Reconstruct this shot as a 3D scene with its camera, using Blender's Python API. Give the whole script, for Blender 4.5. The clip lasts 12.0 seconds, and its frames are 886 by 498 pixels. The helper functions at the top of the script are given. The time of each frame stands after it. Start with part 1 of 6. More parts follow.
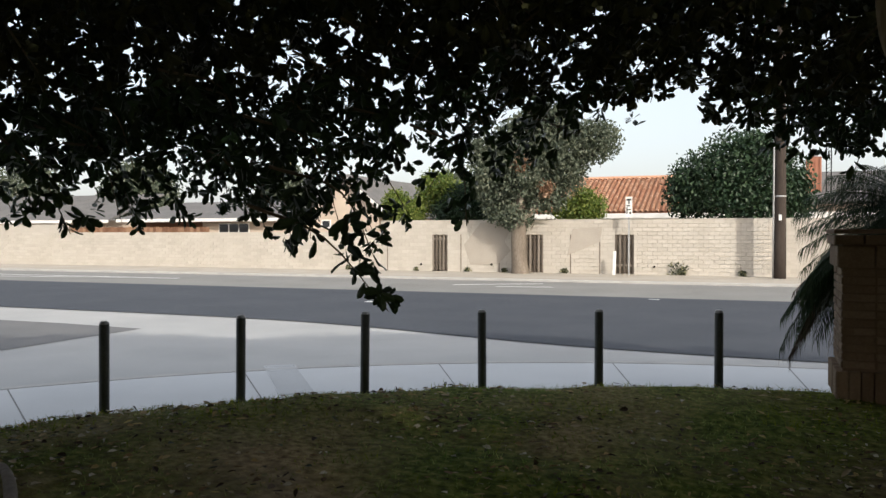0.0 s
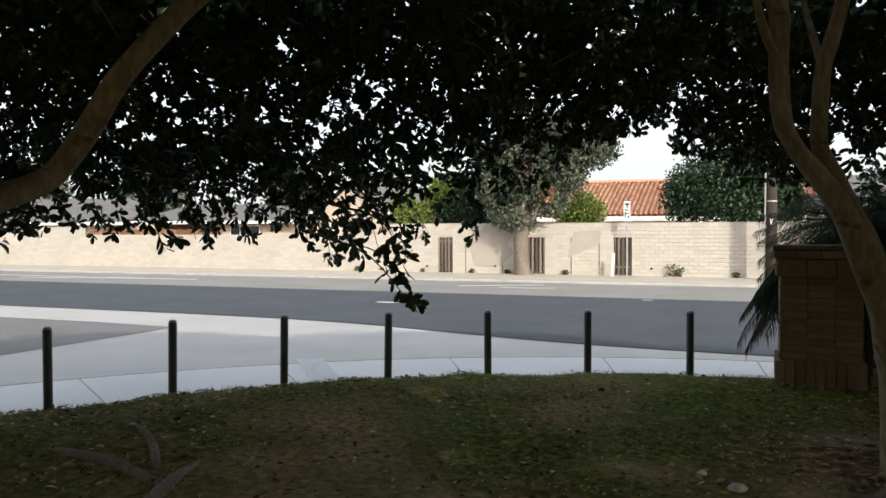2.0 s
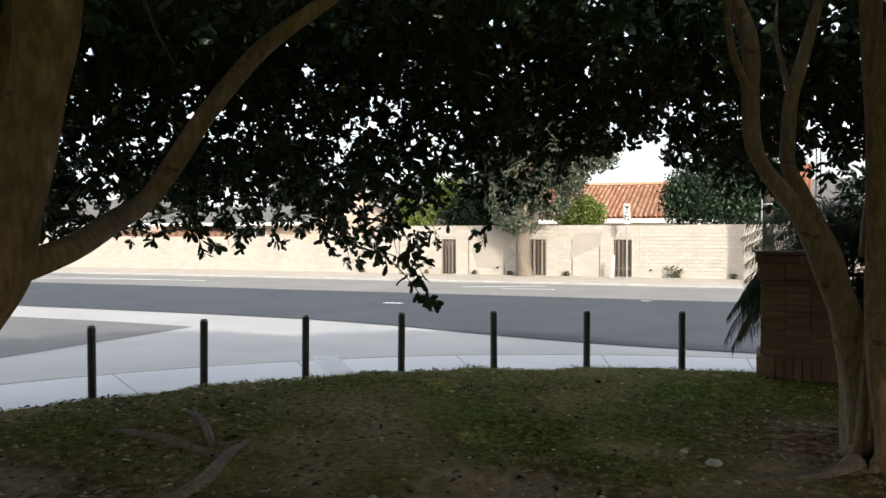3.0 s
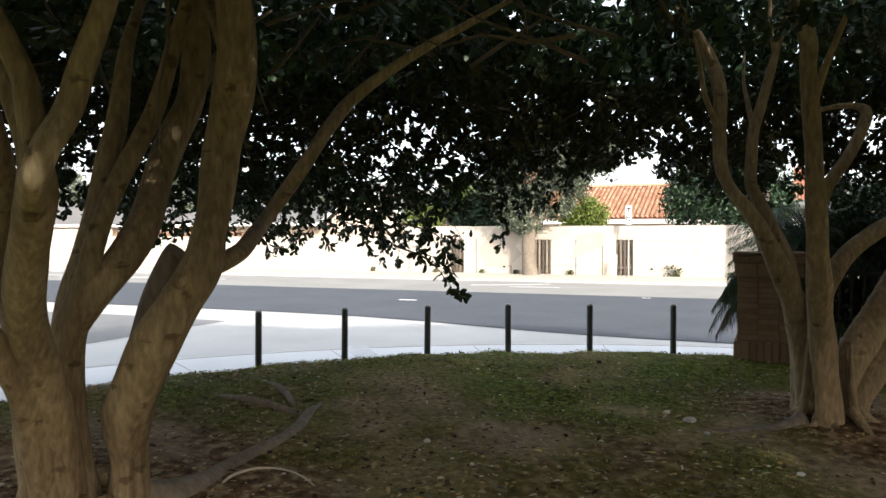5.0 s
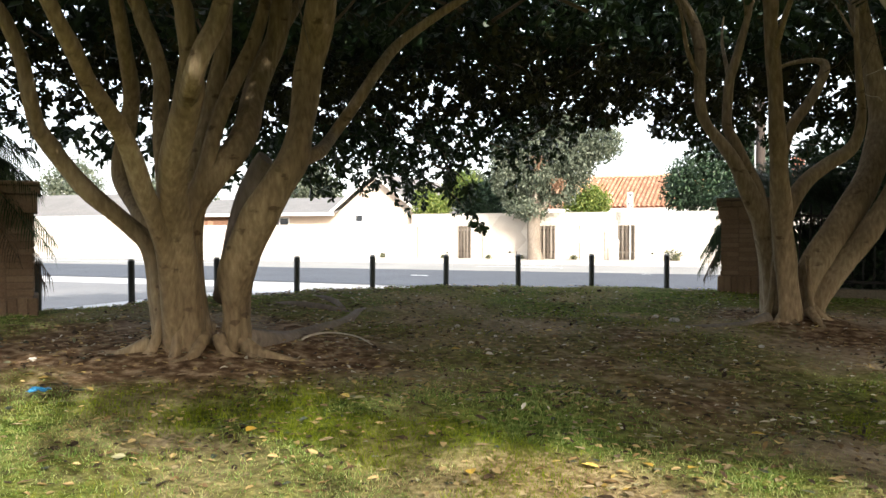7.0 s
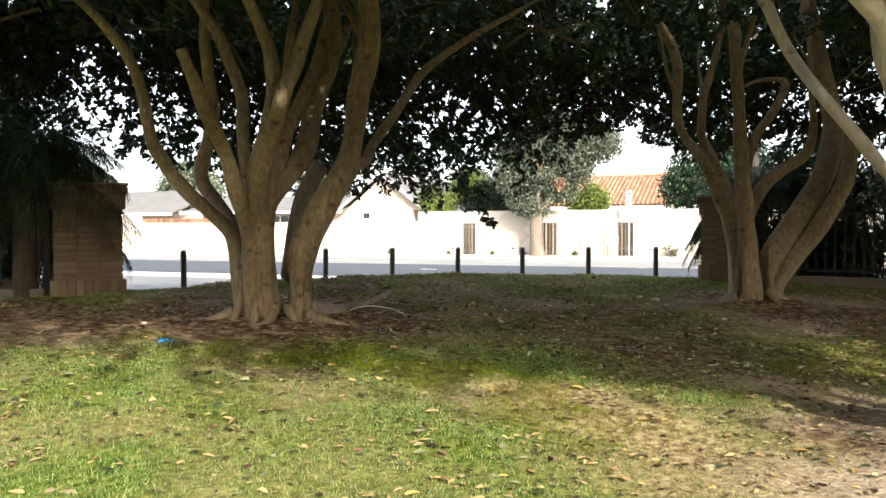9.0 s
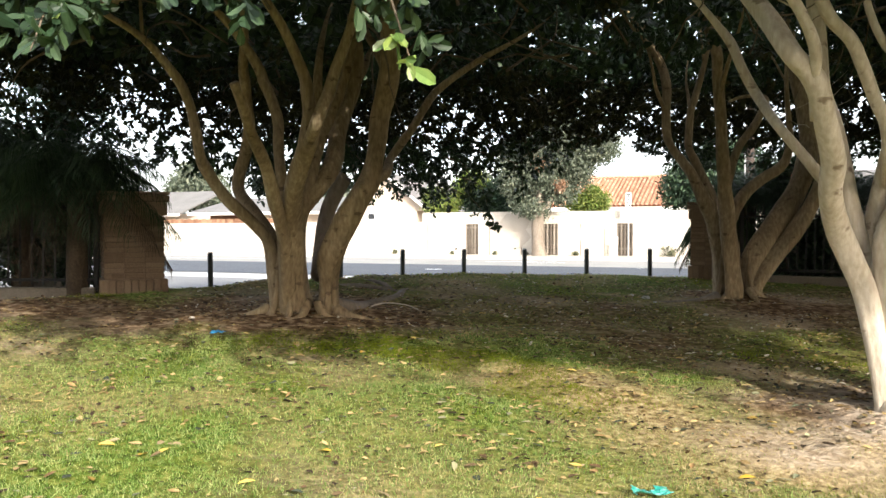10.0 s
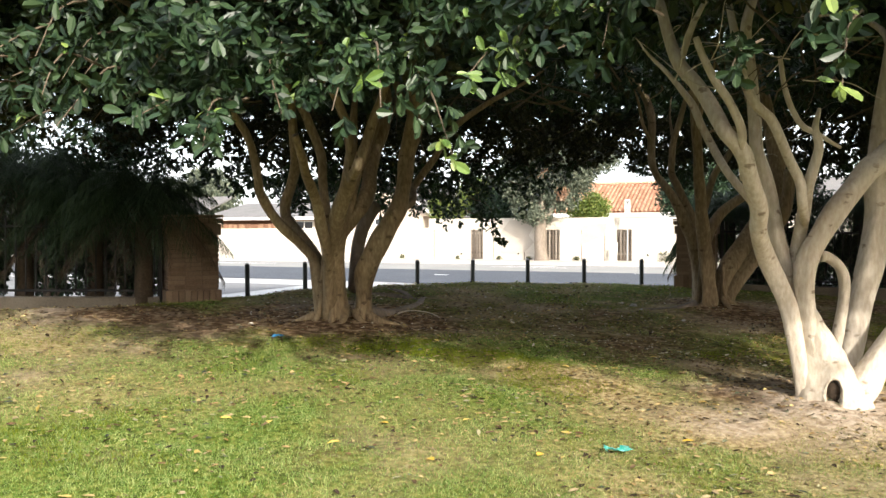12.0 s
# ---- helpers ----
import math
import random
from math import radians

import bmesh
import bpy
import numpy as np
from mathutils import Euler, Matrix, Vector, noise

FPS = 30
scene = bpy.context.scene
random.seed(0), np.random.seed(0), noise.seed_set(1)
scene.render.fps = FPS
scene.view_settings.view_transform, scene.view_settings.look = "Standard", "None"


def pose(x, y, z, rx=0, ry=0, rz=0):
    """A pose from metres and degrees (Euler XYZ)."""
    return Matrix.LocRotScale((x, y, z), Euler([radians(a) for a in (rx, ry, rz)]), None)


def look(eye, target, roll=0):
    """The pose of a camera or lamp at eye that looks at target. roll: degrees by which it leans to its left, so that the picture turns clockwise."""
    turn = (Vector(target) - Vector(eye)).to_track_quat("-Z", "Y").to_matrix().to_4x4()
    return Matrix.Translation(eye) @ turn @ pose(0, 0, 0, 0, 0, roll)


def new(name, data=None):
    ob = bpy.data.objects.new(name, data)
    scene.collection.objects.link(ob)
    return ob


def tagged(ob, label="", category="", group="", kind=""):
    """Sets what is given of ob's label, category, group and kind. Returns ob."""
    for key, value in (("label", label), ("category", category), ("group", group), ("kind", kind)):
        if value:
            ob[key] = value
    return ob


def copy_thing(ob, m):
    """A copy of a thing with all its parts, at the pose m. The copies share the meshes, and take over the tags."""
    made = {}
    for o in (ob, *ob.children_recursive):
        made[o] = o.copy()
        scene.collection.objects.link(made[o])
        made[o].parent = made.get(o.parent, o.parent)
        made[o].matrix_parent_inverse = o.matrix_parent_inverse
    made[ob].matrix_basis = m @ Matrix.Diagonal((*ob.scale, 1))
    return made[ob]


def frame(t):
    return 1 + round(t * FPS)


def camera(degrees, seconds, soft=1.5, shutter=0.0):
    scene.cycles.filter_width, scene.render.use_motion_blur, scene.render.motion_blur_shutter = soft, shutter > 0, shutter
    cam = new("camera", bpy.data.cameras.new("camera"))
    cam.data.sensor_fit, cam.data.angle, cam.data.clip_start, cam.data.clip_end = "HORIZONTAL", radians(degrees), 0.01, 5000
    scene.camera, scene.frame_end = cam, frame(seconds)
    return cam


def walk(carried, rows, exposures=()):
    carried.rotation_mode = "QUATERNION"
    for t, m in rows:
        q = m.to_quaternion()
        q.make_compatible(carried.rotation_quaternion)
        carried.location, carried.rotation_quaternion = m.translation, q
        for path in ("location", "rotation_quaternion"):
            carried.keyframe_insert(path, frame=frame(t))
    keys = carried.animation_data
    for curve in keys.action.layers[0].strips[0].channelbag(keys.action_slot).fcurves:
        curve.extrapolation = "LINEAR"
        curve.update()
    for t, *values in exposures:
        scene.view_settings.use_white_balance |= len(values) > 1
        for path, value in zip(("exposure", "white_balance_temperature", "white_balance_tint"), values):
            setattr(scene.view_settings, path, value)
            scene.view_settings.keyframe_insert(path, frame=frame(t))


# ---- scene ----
cam = camera(57.0, 12.0)
PATH = [
    (0, (0.269, 0.954, 1.727), (-0.458, 2.816, 1.688), -0.05),
    (0.5, (0.367, 0.648, 1.767), (-0.362, 2.51, 1.727), -0.05),
    (1, (0.484, 0.316, 1.805), (-0.247, 2.177, 1.766), -0.05),
    (1.5, (0.585, -0.033, 1.829), (-0.148, 1.828, 1.79), -0.05),
    (2, (0.7, -0.421, 1.875), (-0.035, 1.439, 1.835), -0.05),
    (2.5, (0.787, -0.787, 1.917), (0.05, 1.072, 1.877), -0.05),
    (3, (0.88, -1.154, 1.935), (0.142, 0.705, 1.897), -0.05),
    (5, (1.19, -2.629, 1.992), (0.445, -0.774, 1.952), -0.05),
    (5.5, (1.264, -2.993, 1.82), (0.517, -1.138, 1.781), -0.05),
    (6, (1.337, -3.331, 1.646), (0.589, -1.477, 1.605), -0.05),
    (6.5, (1.423, -3.666, 1.445), (0.672, -1.812, 1.406), -0.05),
    (7, (1.502, -4.0, 1.279), (0.749, -2.147, 1.241), -0.05),
    (9, (1.918, -5.491, 1.221), (1.16, -3.641, 1.178), -0.05),
    (9.5, (2.058, -5.94, 1.243), (1.296, -4.091, 1.201), -0.05),
    (10, (2.19, -6.429, 1.279), (1.428, -4.58, 1.235), -0.05),
    (10.5, (2.324, -6.923, 1.276), (1.56, -5.075, 1.233), -0.05),
    (11, (2.464, -7.413, 1.286), (1.699, -5.566, 1.243), -0.05),
    (11.5, (2.6, -7.855, 1.347), (1.834, -6.008, 1.302), -0.05),
    (12, (2.648, -7.988, 1.501), (1.88, -6.142, 1.461), -0.05),
]
walk(cam, [(t, look(eye, target, roll)) for t, eye, target, roll in PATH],
     [(0, 0.22), (1.5, 0.32), (3, 0.64), (5, 1.2), (6, 1.5), (7, 1.58), (9, 1.57), (10.5, 1.53), (12, 1.40)])

# ---- world, sun ----
SUN = Vector((0.62, -0.60, 0.46)).normalized()
world = bpy.data.worlds.new("sky")
scene.world = world
world.use_nodes = True
wn = world.node_tree.nodes
sky = wn.new("ShaderNodeTexSky")
sky.sky_type, sky.sun_disc = "NISHITA", False
sky.sun_elevation, sky.sun_rotation = math.asin(SUN.z), math.atan2(SUN.x, SUN.y)
sky.air_density, sky.dust_density = 1.0, 4.0
wn["Background"].inputs[1].default_value = 0.10
world.node_tree.links.new(sky.outputs[0], wn["Background"].inputs[0])
# a thin bright veil of cloud over the whole sky
veil, both = wn.new("ShaderNodeBackground"), wn.new("ShaderNodeAddShader")
veil.inputs[0].default_value, veil.inputs[1].default_value = (0.97, 0.985, 1.0, 1), 0.52
world.node_tree.links.new(wn["Background"].outputs[0], both.inputs[0])
world.node_tree.links.new(veil.outputs[0], both.inputs[1])
world.node_tree.links.new(both.outputs[0], wn["World Output"].inputs[0])
sun = new("sun", bpy.data.lights.new("sun", "SUN"))
sun.data.energy, sun.data.angle, sun.data.color = 3.0, radians(1.2), (1.0, 0.94, 0.85)
sun.matrix_world = look(SUN * 60, (0, 0, 0))

# ---- small tools ----
RNG = np.random.default_rng(7)


def mesh_of(name, verts, faces, smooth=False, uv=None):
    me = bpy.data.meshes.new(name)
    me.from_pydata([tuple(v) for v in verts], [], [tuple(f) for f in faces])
    if smooth:
        me.shade_smooth()
    me.update()
    return me


def quads_mesh(name, verts, faces):
    """A mesh from arrays: verts n x 3, faces m x 4."""
    verts, faces = np.asarray(verts, np.float32), np.asarray(faces, np.int32)
    me = bpy.data.meshes.new(name)
    me.vertices.add(len(verts))
    me.vertices.foreach_set("co", verts.ravel())
    k = faces.shape[1]
    me.loops.add(faces.size)
    me.loops.foreach_set("vertex_index", faces.ravel())
    me.polygons.add(len(faces))
    me.polygons.foreach_set("loop_start", np.arange(0, faces.size, k, dtype=np.int32))
    me.update(calc_edges=True)
    me.shade_flat()
    me.validate()
    return me


def part(name, data, material, parent=None, label=""):
    """Links a bmesh or a mesh as one object, under a thing or a part."""
    if isinstance(data, bmesh.types.BMesh):
        me = bpy.data.meshes.new(name)
        data.to_mesh(me)
        data.free()
    else:
        me = data
    if material is not None and not me.materials:
        me.materials.append(material)
    ob = new(name, me)
    if parent is not None:
        ob.parent = parent
    if label:
        ob["label"] = label
    return ob


def thing(name, m, label, category, group="", kind=""):
    ob = new(name)
    ob.empty_display_size = 0.1
    ob.matrix_basis = m
    return tagged(ob, label, category, group, kind)


def box(bm, x0, x1, y0, y1, z0, z1, bevel=0.0):
    vs = [bm.verts.new(p) for p in ((x0, y0, z0), (x1, y0, z0), (x1, y1, z0), (x0, y1, z0), (x0, y0, z1), (x1, y0, z1), (x1, y1, z1), (x0, y1, z1))]
    fs = [bm.faces.new([vs[i] for i in f]) for f in ((3, 2, 1, 0), (4, 5, 6, 7), (0, 1, 5, 4), (1, 2, 6, 5), (2, 3, 7, 6), (3, 0, 4, 7))]
    if bevel:
        bmesh.ops.bevel(bm, geom=list({e for f in fs for e in f.edges}), offset=bevel, segments=1, affect="EDGES")


def boxed(x0, x1, y0, y1, z0, z1, bevel=0.0):
    bm = bmesh.new()
    box(bm, x0, x1, y0, y1, z0, z1, bevel)
    return bm


def smooth_path(rows, steps):
    """Catmull-Rom through rows of (x, y, z, r)."""
    p = np.array(rows, float)
    p = np.vstack([2 * p[0] - p[1], p, 2 * p[-1] - p[-2]])
    out = []
    for i in range(1, len(p) - 2):
        for u in np.linspace(0, 1, steps, endpoint=False):
            a, b, c, d = p[i - 1], p[i], p[i + 1], p[i + 2]
            out.append(0.5 * (2 * b + (c - a) * u + (2 * a - 5 * b + 4 * c - d) * u ** 2 + (3 * b - a - 3 * c + d) * u ** 3))
    out.append(p[-2])
    return np.array(out)


def tube_arrays(rows, sides, steps=4, lump=0.0, phase=0.0, flute=0.0):
    """Rings round a smooth line; lump: how uneven the surface is."""
    q = smooth_path(rows, steps) if steps > 1 else np.array(rows, float)
    c, r = q[:, :3], np.maximum(q[:, 3], 0.0015)
    tan = np.gradient(c, axis=0)
    tan /= np.linalg.norm(tan, axis=1)[:, None] + 1e-9
    ref = np.array([1.0, 0.13, 0.0]) if abs(tan[0, 0]) < 0.8 else np.array([0.0, 1.0, 0.1])
    verts = []
    for i in range(len(c)):
        ref = ref - tan[i] * (ref @ tan[i])
        ref /= np.linalg.norm(ref)
        side = np.cross(tan[i], ref)
        ang = np.linspace(0, 2 * math.pi, sides, endpoint=False)
        rr = r[i] * (1 + lump * (0.6 * np.sin(2 * ang + phase + i * 0.13) + 0.5 * np.sin(3 * ang + 1.7 * phase - i * 0.21) + 0.35 * np.sin(i * 0.55 + phase)))
        if flute:
            rr = rr * (1 + flute * np.exp(-max(0.0, c[i, 2] - c[0, 2] - 0.25) / 0.55) * (0.6 * np.cos(5 * ang + phase) + 0.5 * np.cos(3 * ang + 2.1 * phase + 0.3 * c[i, 2])) + 0.35 * flute * np.cos(3 * ang + phase + 1.1 * c[i, 2]))
        verts.append(c[i] + (np.cos(ang) * rr)[:, None] * ref + (np.sin(ang) * rr)[:, None] * side)
    n = len(c)
    idx = np.arange(n * sides).reshape(n, sides)
    nxt = np.roll(idx, -1, axis=1)
    faces = np.stack([idx[:-1], nxt[:-1], nxt[1:], idx[1:]], axis=-1).reshape(-1, 4)
    return np.vstack(verts), faces


def tube(name, rows, sides=10, steps=4, lump=0.0, phase=0.0, flute=0.0):
    v, f = tube_arrays(rows, sides, steps, lump, phase, flute)
    n = len(v) // sides
    fs = [tuple(int(a) for a in x) for x in f] + [tuple(range(sides))[::-1], tuple((n - 1) * sides + k for k in range(sides))]
    return mesh_of(name, v, fs, smooth=True)


def joined(pieces):
    """Several (verts, faces) arrays as one."""
    vs, fs, k = [], [], 0
    for v, f in pieces:
        vs.append(v)
        fs.append(f + k)
        k += len(v)
    return np.vstack(vs), np.vstack(fs)


def value_noise(x, y, scale, seed=0):
    """Smooth noise on the plan, 0 to 1, for arrays."""
    x, y = np.asarray(x, float) / scale + 57.3 * seed, np.asarray(y, float) / scale - 31.7 * seed
    xi, yi = np.floor(x), np.floor(y)
    u, v = x - xi, y - yi
    u, v = u * u * (3 - 2 * u), v * v * (3 - 2 * v)

    def lattice(a, b):
        s = np.sin(a * 127.1 + b * 311.7 + seed * 74.7) * 43758.5453
        return s - np.floor(s)
    return (lattice(xi, yi) * (1 - u) + lattice(xi + 1, yi) * u) * (1 - v) + (lattice(xi, yi + 1) * (1 - u) + lattice(xi + 1, yi + 1) * u) * v


# ---- materials ----
def material(name, stops, scale=3.0, detail_scale=40.0, rough=0.8, bump=0.3, bump_scale=60.0, metal=0.0, vary="", mix=0.5, spec=0.4, stretch=(1, 1, 1), through_light=0.0, shift=0.5, knots=0.0):
    """Colours over two sizes of noise at real-world size, fine relief; vary: 'object' or 'island' shifts the tone piece by piece."""
    m = bpy.data.materials.new(name)
    m.use_nodes = True
    n, l = m.node_tree.nodes, m.node_tree.links
    bsdf = n["Principled BSDF"]
    geo = n.new("ShaderNodeNewGeometry")
    mapping = n.new("ShaderNodeMapping")
    mapping.inputs["Scale"].default_value = stretch
    l.new(geo.outputs["Position"], mapping.inputs[0])
    big, small = n.new("ShaderNodeTexNoise"), n.new("ShaderNodeTexNoise")
    big.inputs["Scale"].default_value, big.inputs["Detail"].default_value = scale, 5
    small.inputs["Scale"].default_value, small.inputs["Detail"].default_value = detail_scale, 4
    l.new(mapping.outputs[0], big.inputs["Vector"])
    l.new(mapping.outputs[0], small.inputs["Vector"])
    add = n.new("ShaderNodeMix")
    add.inputs[0].default_value = mix
    l.new(big.outputs[0], add.inputs[2])
    l.new(small.outputs[0], add.inputs[3])
    value = add.outputs[0]
    if vary:
        src = n.new("ShaderNodeObjectInfo").outputs["Random"] if vary == "object" else geo.outputs["Random Per Island"]
        moved = n.new("ShaderNodeMath")
        moved.operation = "MULTIPLY_ADD"
        moved.inputs[1].default_value = shift
        l.new(src, moved.inputs[0])
        half = n.new("ShaderNodeMath")
        half.operation = "MULTIPLY_ADD"
        half.inputs[1].default_value, half.inputs[2].default_value = 0.7, 0.15 - shift / 2
        l.new(value, half.inputs[0])
        l.new(half.outputs[0], moved.inputs[2])
        value = moved.outputs[0]
    ramp = n.new("ShaderNodeValToRGB")
    lo, hi = 0.3, 0.7
    els = ramp.color_ramp.elements
    while len(els) < len(stops):
        els.new(0.5)
    for i, c in enumerate(stops):
        els[i].position = lo + (hi - lo) * i / max(1, len(stops) - 1)
        els[i].color = (*c, 1)
    l.new(value, ramp.inputs[0])
    colour = ramp.outputs[0]
    if knots:
        # dark scars and knots with ragged edges, wider than high
        place = n.new("ShaderNodeMapping")
        place.inputs["Scale"].default_value = (1, 1, 1.7)
        l.new(geo.outputs["Position"], place.inputs[0])
        warp, push, cell, edge, scar = n.new("ShaderNodeTexNoise"), n.new("ShaderNodeVectorMath"), n.new("ShaderNodeTexVoronoi"), n.new("ShaderNodeMapRange"), n.new("ShaderNodeMix")
        warp.inputs["Scale"].default_value = 18
        push.operation = "MULTIPLY_ADD"
        push.inputs[1].default_value = (0.10, 0.10, 0.10)
        l.new(place.outputs[0], warp.inputs["Vector"])
        l.new(warp.outputs["Color"], push.inputs[0])
        l.new(place.outputs[0], push.inputs[2])
        l.new(push.outputs[0], cell.inputs["Vector"])
        cell.inputs["Scale"].default_value = knots
        edge.inputs[1].default_value, edge.inputs[2].default_value = 0.10, 0.19
        edge.inputs[3].default_value, edge.inputs[4].default_value = 0.75, 0.0
        l.new(cell.outputs["Distance"], edge.inputs[0])
        scar.data_type, scar.blend_type = "RGBA", "MULTIPLY"
        scar.inputs[7].default_value = (0.30, 0.24, 0.19, 1)
        l.new(edge.outputs[0], scar.inputs[0])
        l.new(colour, scar.inputs[6])
        colour = scar.outputs[2]
    l.new(colour, bsdf.inputs["Base Color"])
    bsdf.inputs["Roughness"].default_value = rough
    bsdf.inputs["Metallic"].default_value = metal
    bsdf.inputs["Specular IOR Level"].default_value = spec
    if bump:
        tex, b = n.new("ShaderNodeTexNoise"), n.new("ShaderNodeBump")
        tex.inputs["Scale"].default_value, tex.inputs["Detail"].default_value = bump_scale, 5
        l.new(mapping.outputs[0], tex.inputs["Vector"])
        b.inputs["Strength"].default_value, b.inputs["Distance"].default_value = bump, 0.02
        l.new(tex.outputs[0], b.inputs["Height"])
        l.new(b.outputs[0], bsdf.inputs["Normal"])
    if through_light:
        tr, mx = n.new("ShaderNodeBsdfTranslucent"), n.new("ShaderNodeMixShader")
        bright = n.new("ShaderNodeMix")
        bright.data_type, bright.blend_type = "RGBA", "MULTIPLY"
        bright.inputs[0].default_value = 1.0
        bright.inputs[7].default_value = (1.5, 1.7, 0.7, 1)
        l.new(ramp.outputs[0], bright.inputs[6])
        l.new(bright.outputs[2], tr.inputs[0])
        mx.inputs[0].default_value = through_light
        l.new(bsdf.outputs[0], mx.inputs[1])
        l.new(tr.outputs[0], mx.inputs[2])
        l.new(mx.outputs[0], n["Material Output"].inputs[0])
    return m


M_ASPHALT = material("asphalt", [(0.035, 0.040, 0.050), (0.049, 0.055, 0.067), (0.064, 0.070, 0.082)], 0.5, 90, 0.85, 0.3, 160)
M_ASPHALT_OLD = material("worn_asphalt", [(0.17, 0.165, 0.155), (0.22, 0.215, 0.20), (0.27, 0.26, 0.245)], 0.4, 90, 0.9, 0.3, 160)
M_SIDE_STREET = material("side_street_asphalt", [(0.11, 0.11, 0.11), (0.15, 0.15, 0.15), (0.19, 0.185, 0.18)], 0.6, 90, 0.9, 0.3, 160)
M_CONCRETE = material("concrete", [(0.45, 0.46, 0.465), (0.53, 0.54, 0.545), (0.59, 0.60, 0.60)], 0.55, 70, 0.88, 0.15, 120)
M_APRON = material("apron_concrete", [(0.31, 0.31, 0.305), (0.375, 0.375, 0.365), (0.44, 0.435, 0.425)], 0.5, 70, 0.88, 0.15, 120)
M_FAR_PAVING = material("dusty_concrete", [(0.33, 0.29, 0.235), (0.40, 0.36, 0.30), (0.47, 0.43, 0.37)], 0.7, 60, 0.92, 0.2, 90)
M_APRON_DARK = material("scored_concrete", [(0.16, 0.16, 0.155), (0.22, 0.22, 0.21)], 2, 60, 0.9, 0)
# brownish footing concrete with the canopy's shade put into the colour
M_FOOTING = material("shaded_brown_footing", [(0.095, 0.078, 0.058), (0.14, 0.118, 0.09), (0.19, 0.165, 0.13)], 2, 50, 0.92, 0.3, 70)
M_CURB = material("curb_concrete", [(0.30, 0.29, 0.27), (0.40, 0.39, 0.37), (0.5, 0.49, 0.46)], 1.5, 60, 0.9, 0.3, 90)
M_PAINT = material("road_paint", [(0.55, 0.55, 0.53), (0.72, 0.72, 0.70), (0.8, 0.8, 0.78)], 4, 60, 0.7, 0.1, 80)
M_BLOCK = material("slump_block", [(0.415, 0.380, 0.328), (0.49, 0.453, 0.398), (0.555, 0.518, 0.463)], 0.9, 25, 0.92, 0.5, 45, vary="object", shift=0.16)
M_BLOCK_REST = material("slump_block_far", [(0.415, 0.380, 0.328), (0.49, 0.453, 0.398), (0.555, 0.518, 0.463)], 0.9, 25, 0.92, 0.5, 45, vary="island", shift=0.16)
# block colour darkened to the tone of a shadow on the wall
M_BLOCK_SHADOW = material("shadowed_block", [(0.34, 0.305, 0.26), (0.39, 0.352, 0.305), (0.43, 0.39, 0.34)], 1.5, 25, 0.92, 0.5, 45)
M_MORTAR = material("mortar", [(0.40, 0.365, 0.315), (0.46, 0.424, 0.37), (0.515, 0.478, 0.422)], 1.2, 50, 0.95, 0.3, 80)
M_BRICK = material("brown_brick", [(0.11, 0.072, 0.044), (0.165, 0.112, 0.071), (0.23, 0.163, 0.107)], 3, 50, 0.9, 0.5, 70, vary="object", shift=0.25)
M_BRICK_MORTAR = material("pillar_mortar", [(0.12, 0.080, 0.052), (0.17, 0.118, 0.078)], 4, 60, 0.95, 0.3, 80)
M_BOLLARD = material("bollard_paint", [(0.018, 0.020, 0.020), (0.030, 0.032, 0.032), (0.055, 0.056, 0.054)], 6, 60, 0.5, 0.12, 60)
M_BOLLARD_CAP = material("bollard_cap", [(0.10, 0.10, 0.095), (0.2, 0.2, 0.19), (0.33, 0.32, 0.30)], 20, 80, 0.6, 0.2, 80)
M_IRON = material("black_iron", [(0.012, 0.012, 0.013), (0.022, 0.022, 0.022), (0.04, 0.036, 0.032)], 5, 50, 0.75, 0.15, 60, spec=0.15)
M_GATE = material("weathered_wood_slats", [(0.085, 0.068, 0.054), (0.153, 0.128, 0.102), (0.238, 0.204, 0.170)], 3, 40, 0.85, 0.4, 50, stretch=(1, 1, 0.15), vary="object")
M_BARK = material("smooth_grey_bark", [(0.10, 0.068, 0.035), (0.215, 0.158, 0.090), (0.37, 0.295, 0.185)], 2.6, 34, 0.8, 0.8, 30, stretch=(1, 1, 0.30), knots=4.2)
# lighter than the other figs' bark: part of the sunlight is in this colour
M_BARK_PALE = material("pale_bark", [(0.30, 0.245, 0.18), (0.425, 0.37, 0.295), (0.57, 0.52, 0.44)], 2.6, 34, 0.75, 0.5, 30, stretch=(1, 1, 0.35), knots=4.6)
M_BARK_DARK = material("rough_bark", [(0.10, 0.08, 0.06), (0.17, 0.14, 0.11), (0.25, 0.21, 0.17)], 3, 25, 0.9, 0.8, 30, stretch=(1, 1, 0.3))
M_POLE = material("creosote_pole", [(0.024, 0.018, 0.014), (0.042, 0.031, 0.025), (0.065, 0.05, 0.04)], 2, 40, 0.9, 0.5, 50, stretch=(1, 1, 0.1))
M_LEAF = material("fig_leaf", [(0.012, 0.026, 0.013), (0.021, 0.042, 0.018), (0.038, 0.066, 0.028)], 0.8, 30, 0.40, 0, vary="island", through_light=0.045, spec=0.28)
# fig leaf again, browned to paint the warm dark inside the crown
M_LEAF_INNER = material("inner_fig_leaf", [(0.018, 0.021, 0.009), (0.030, 0.033, 0.013), (0.052, 0.052, 0.022)], 0.8, 30, 0.5, 0, vary="island", through_light=0.03, spec=0.2)
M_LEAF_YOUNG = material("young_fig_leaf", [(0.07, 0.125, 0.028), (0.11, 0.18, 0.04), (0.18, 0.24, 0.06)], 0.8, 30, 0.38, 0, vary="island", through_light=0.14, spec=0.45)
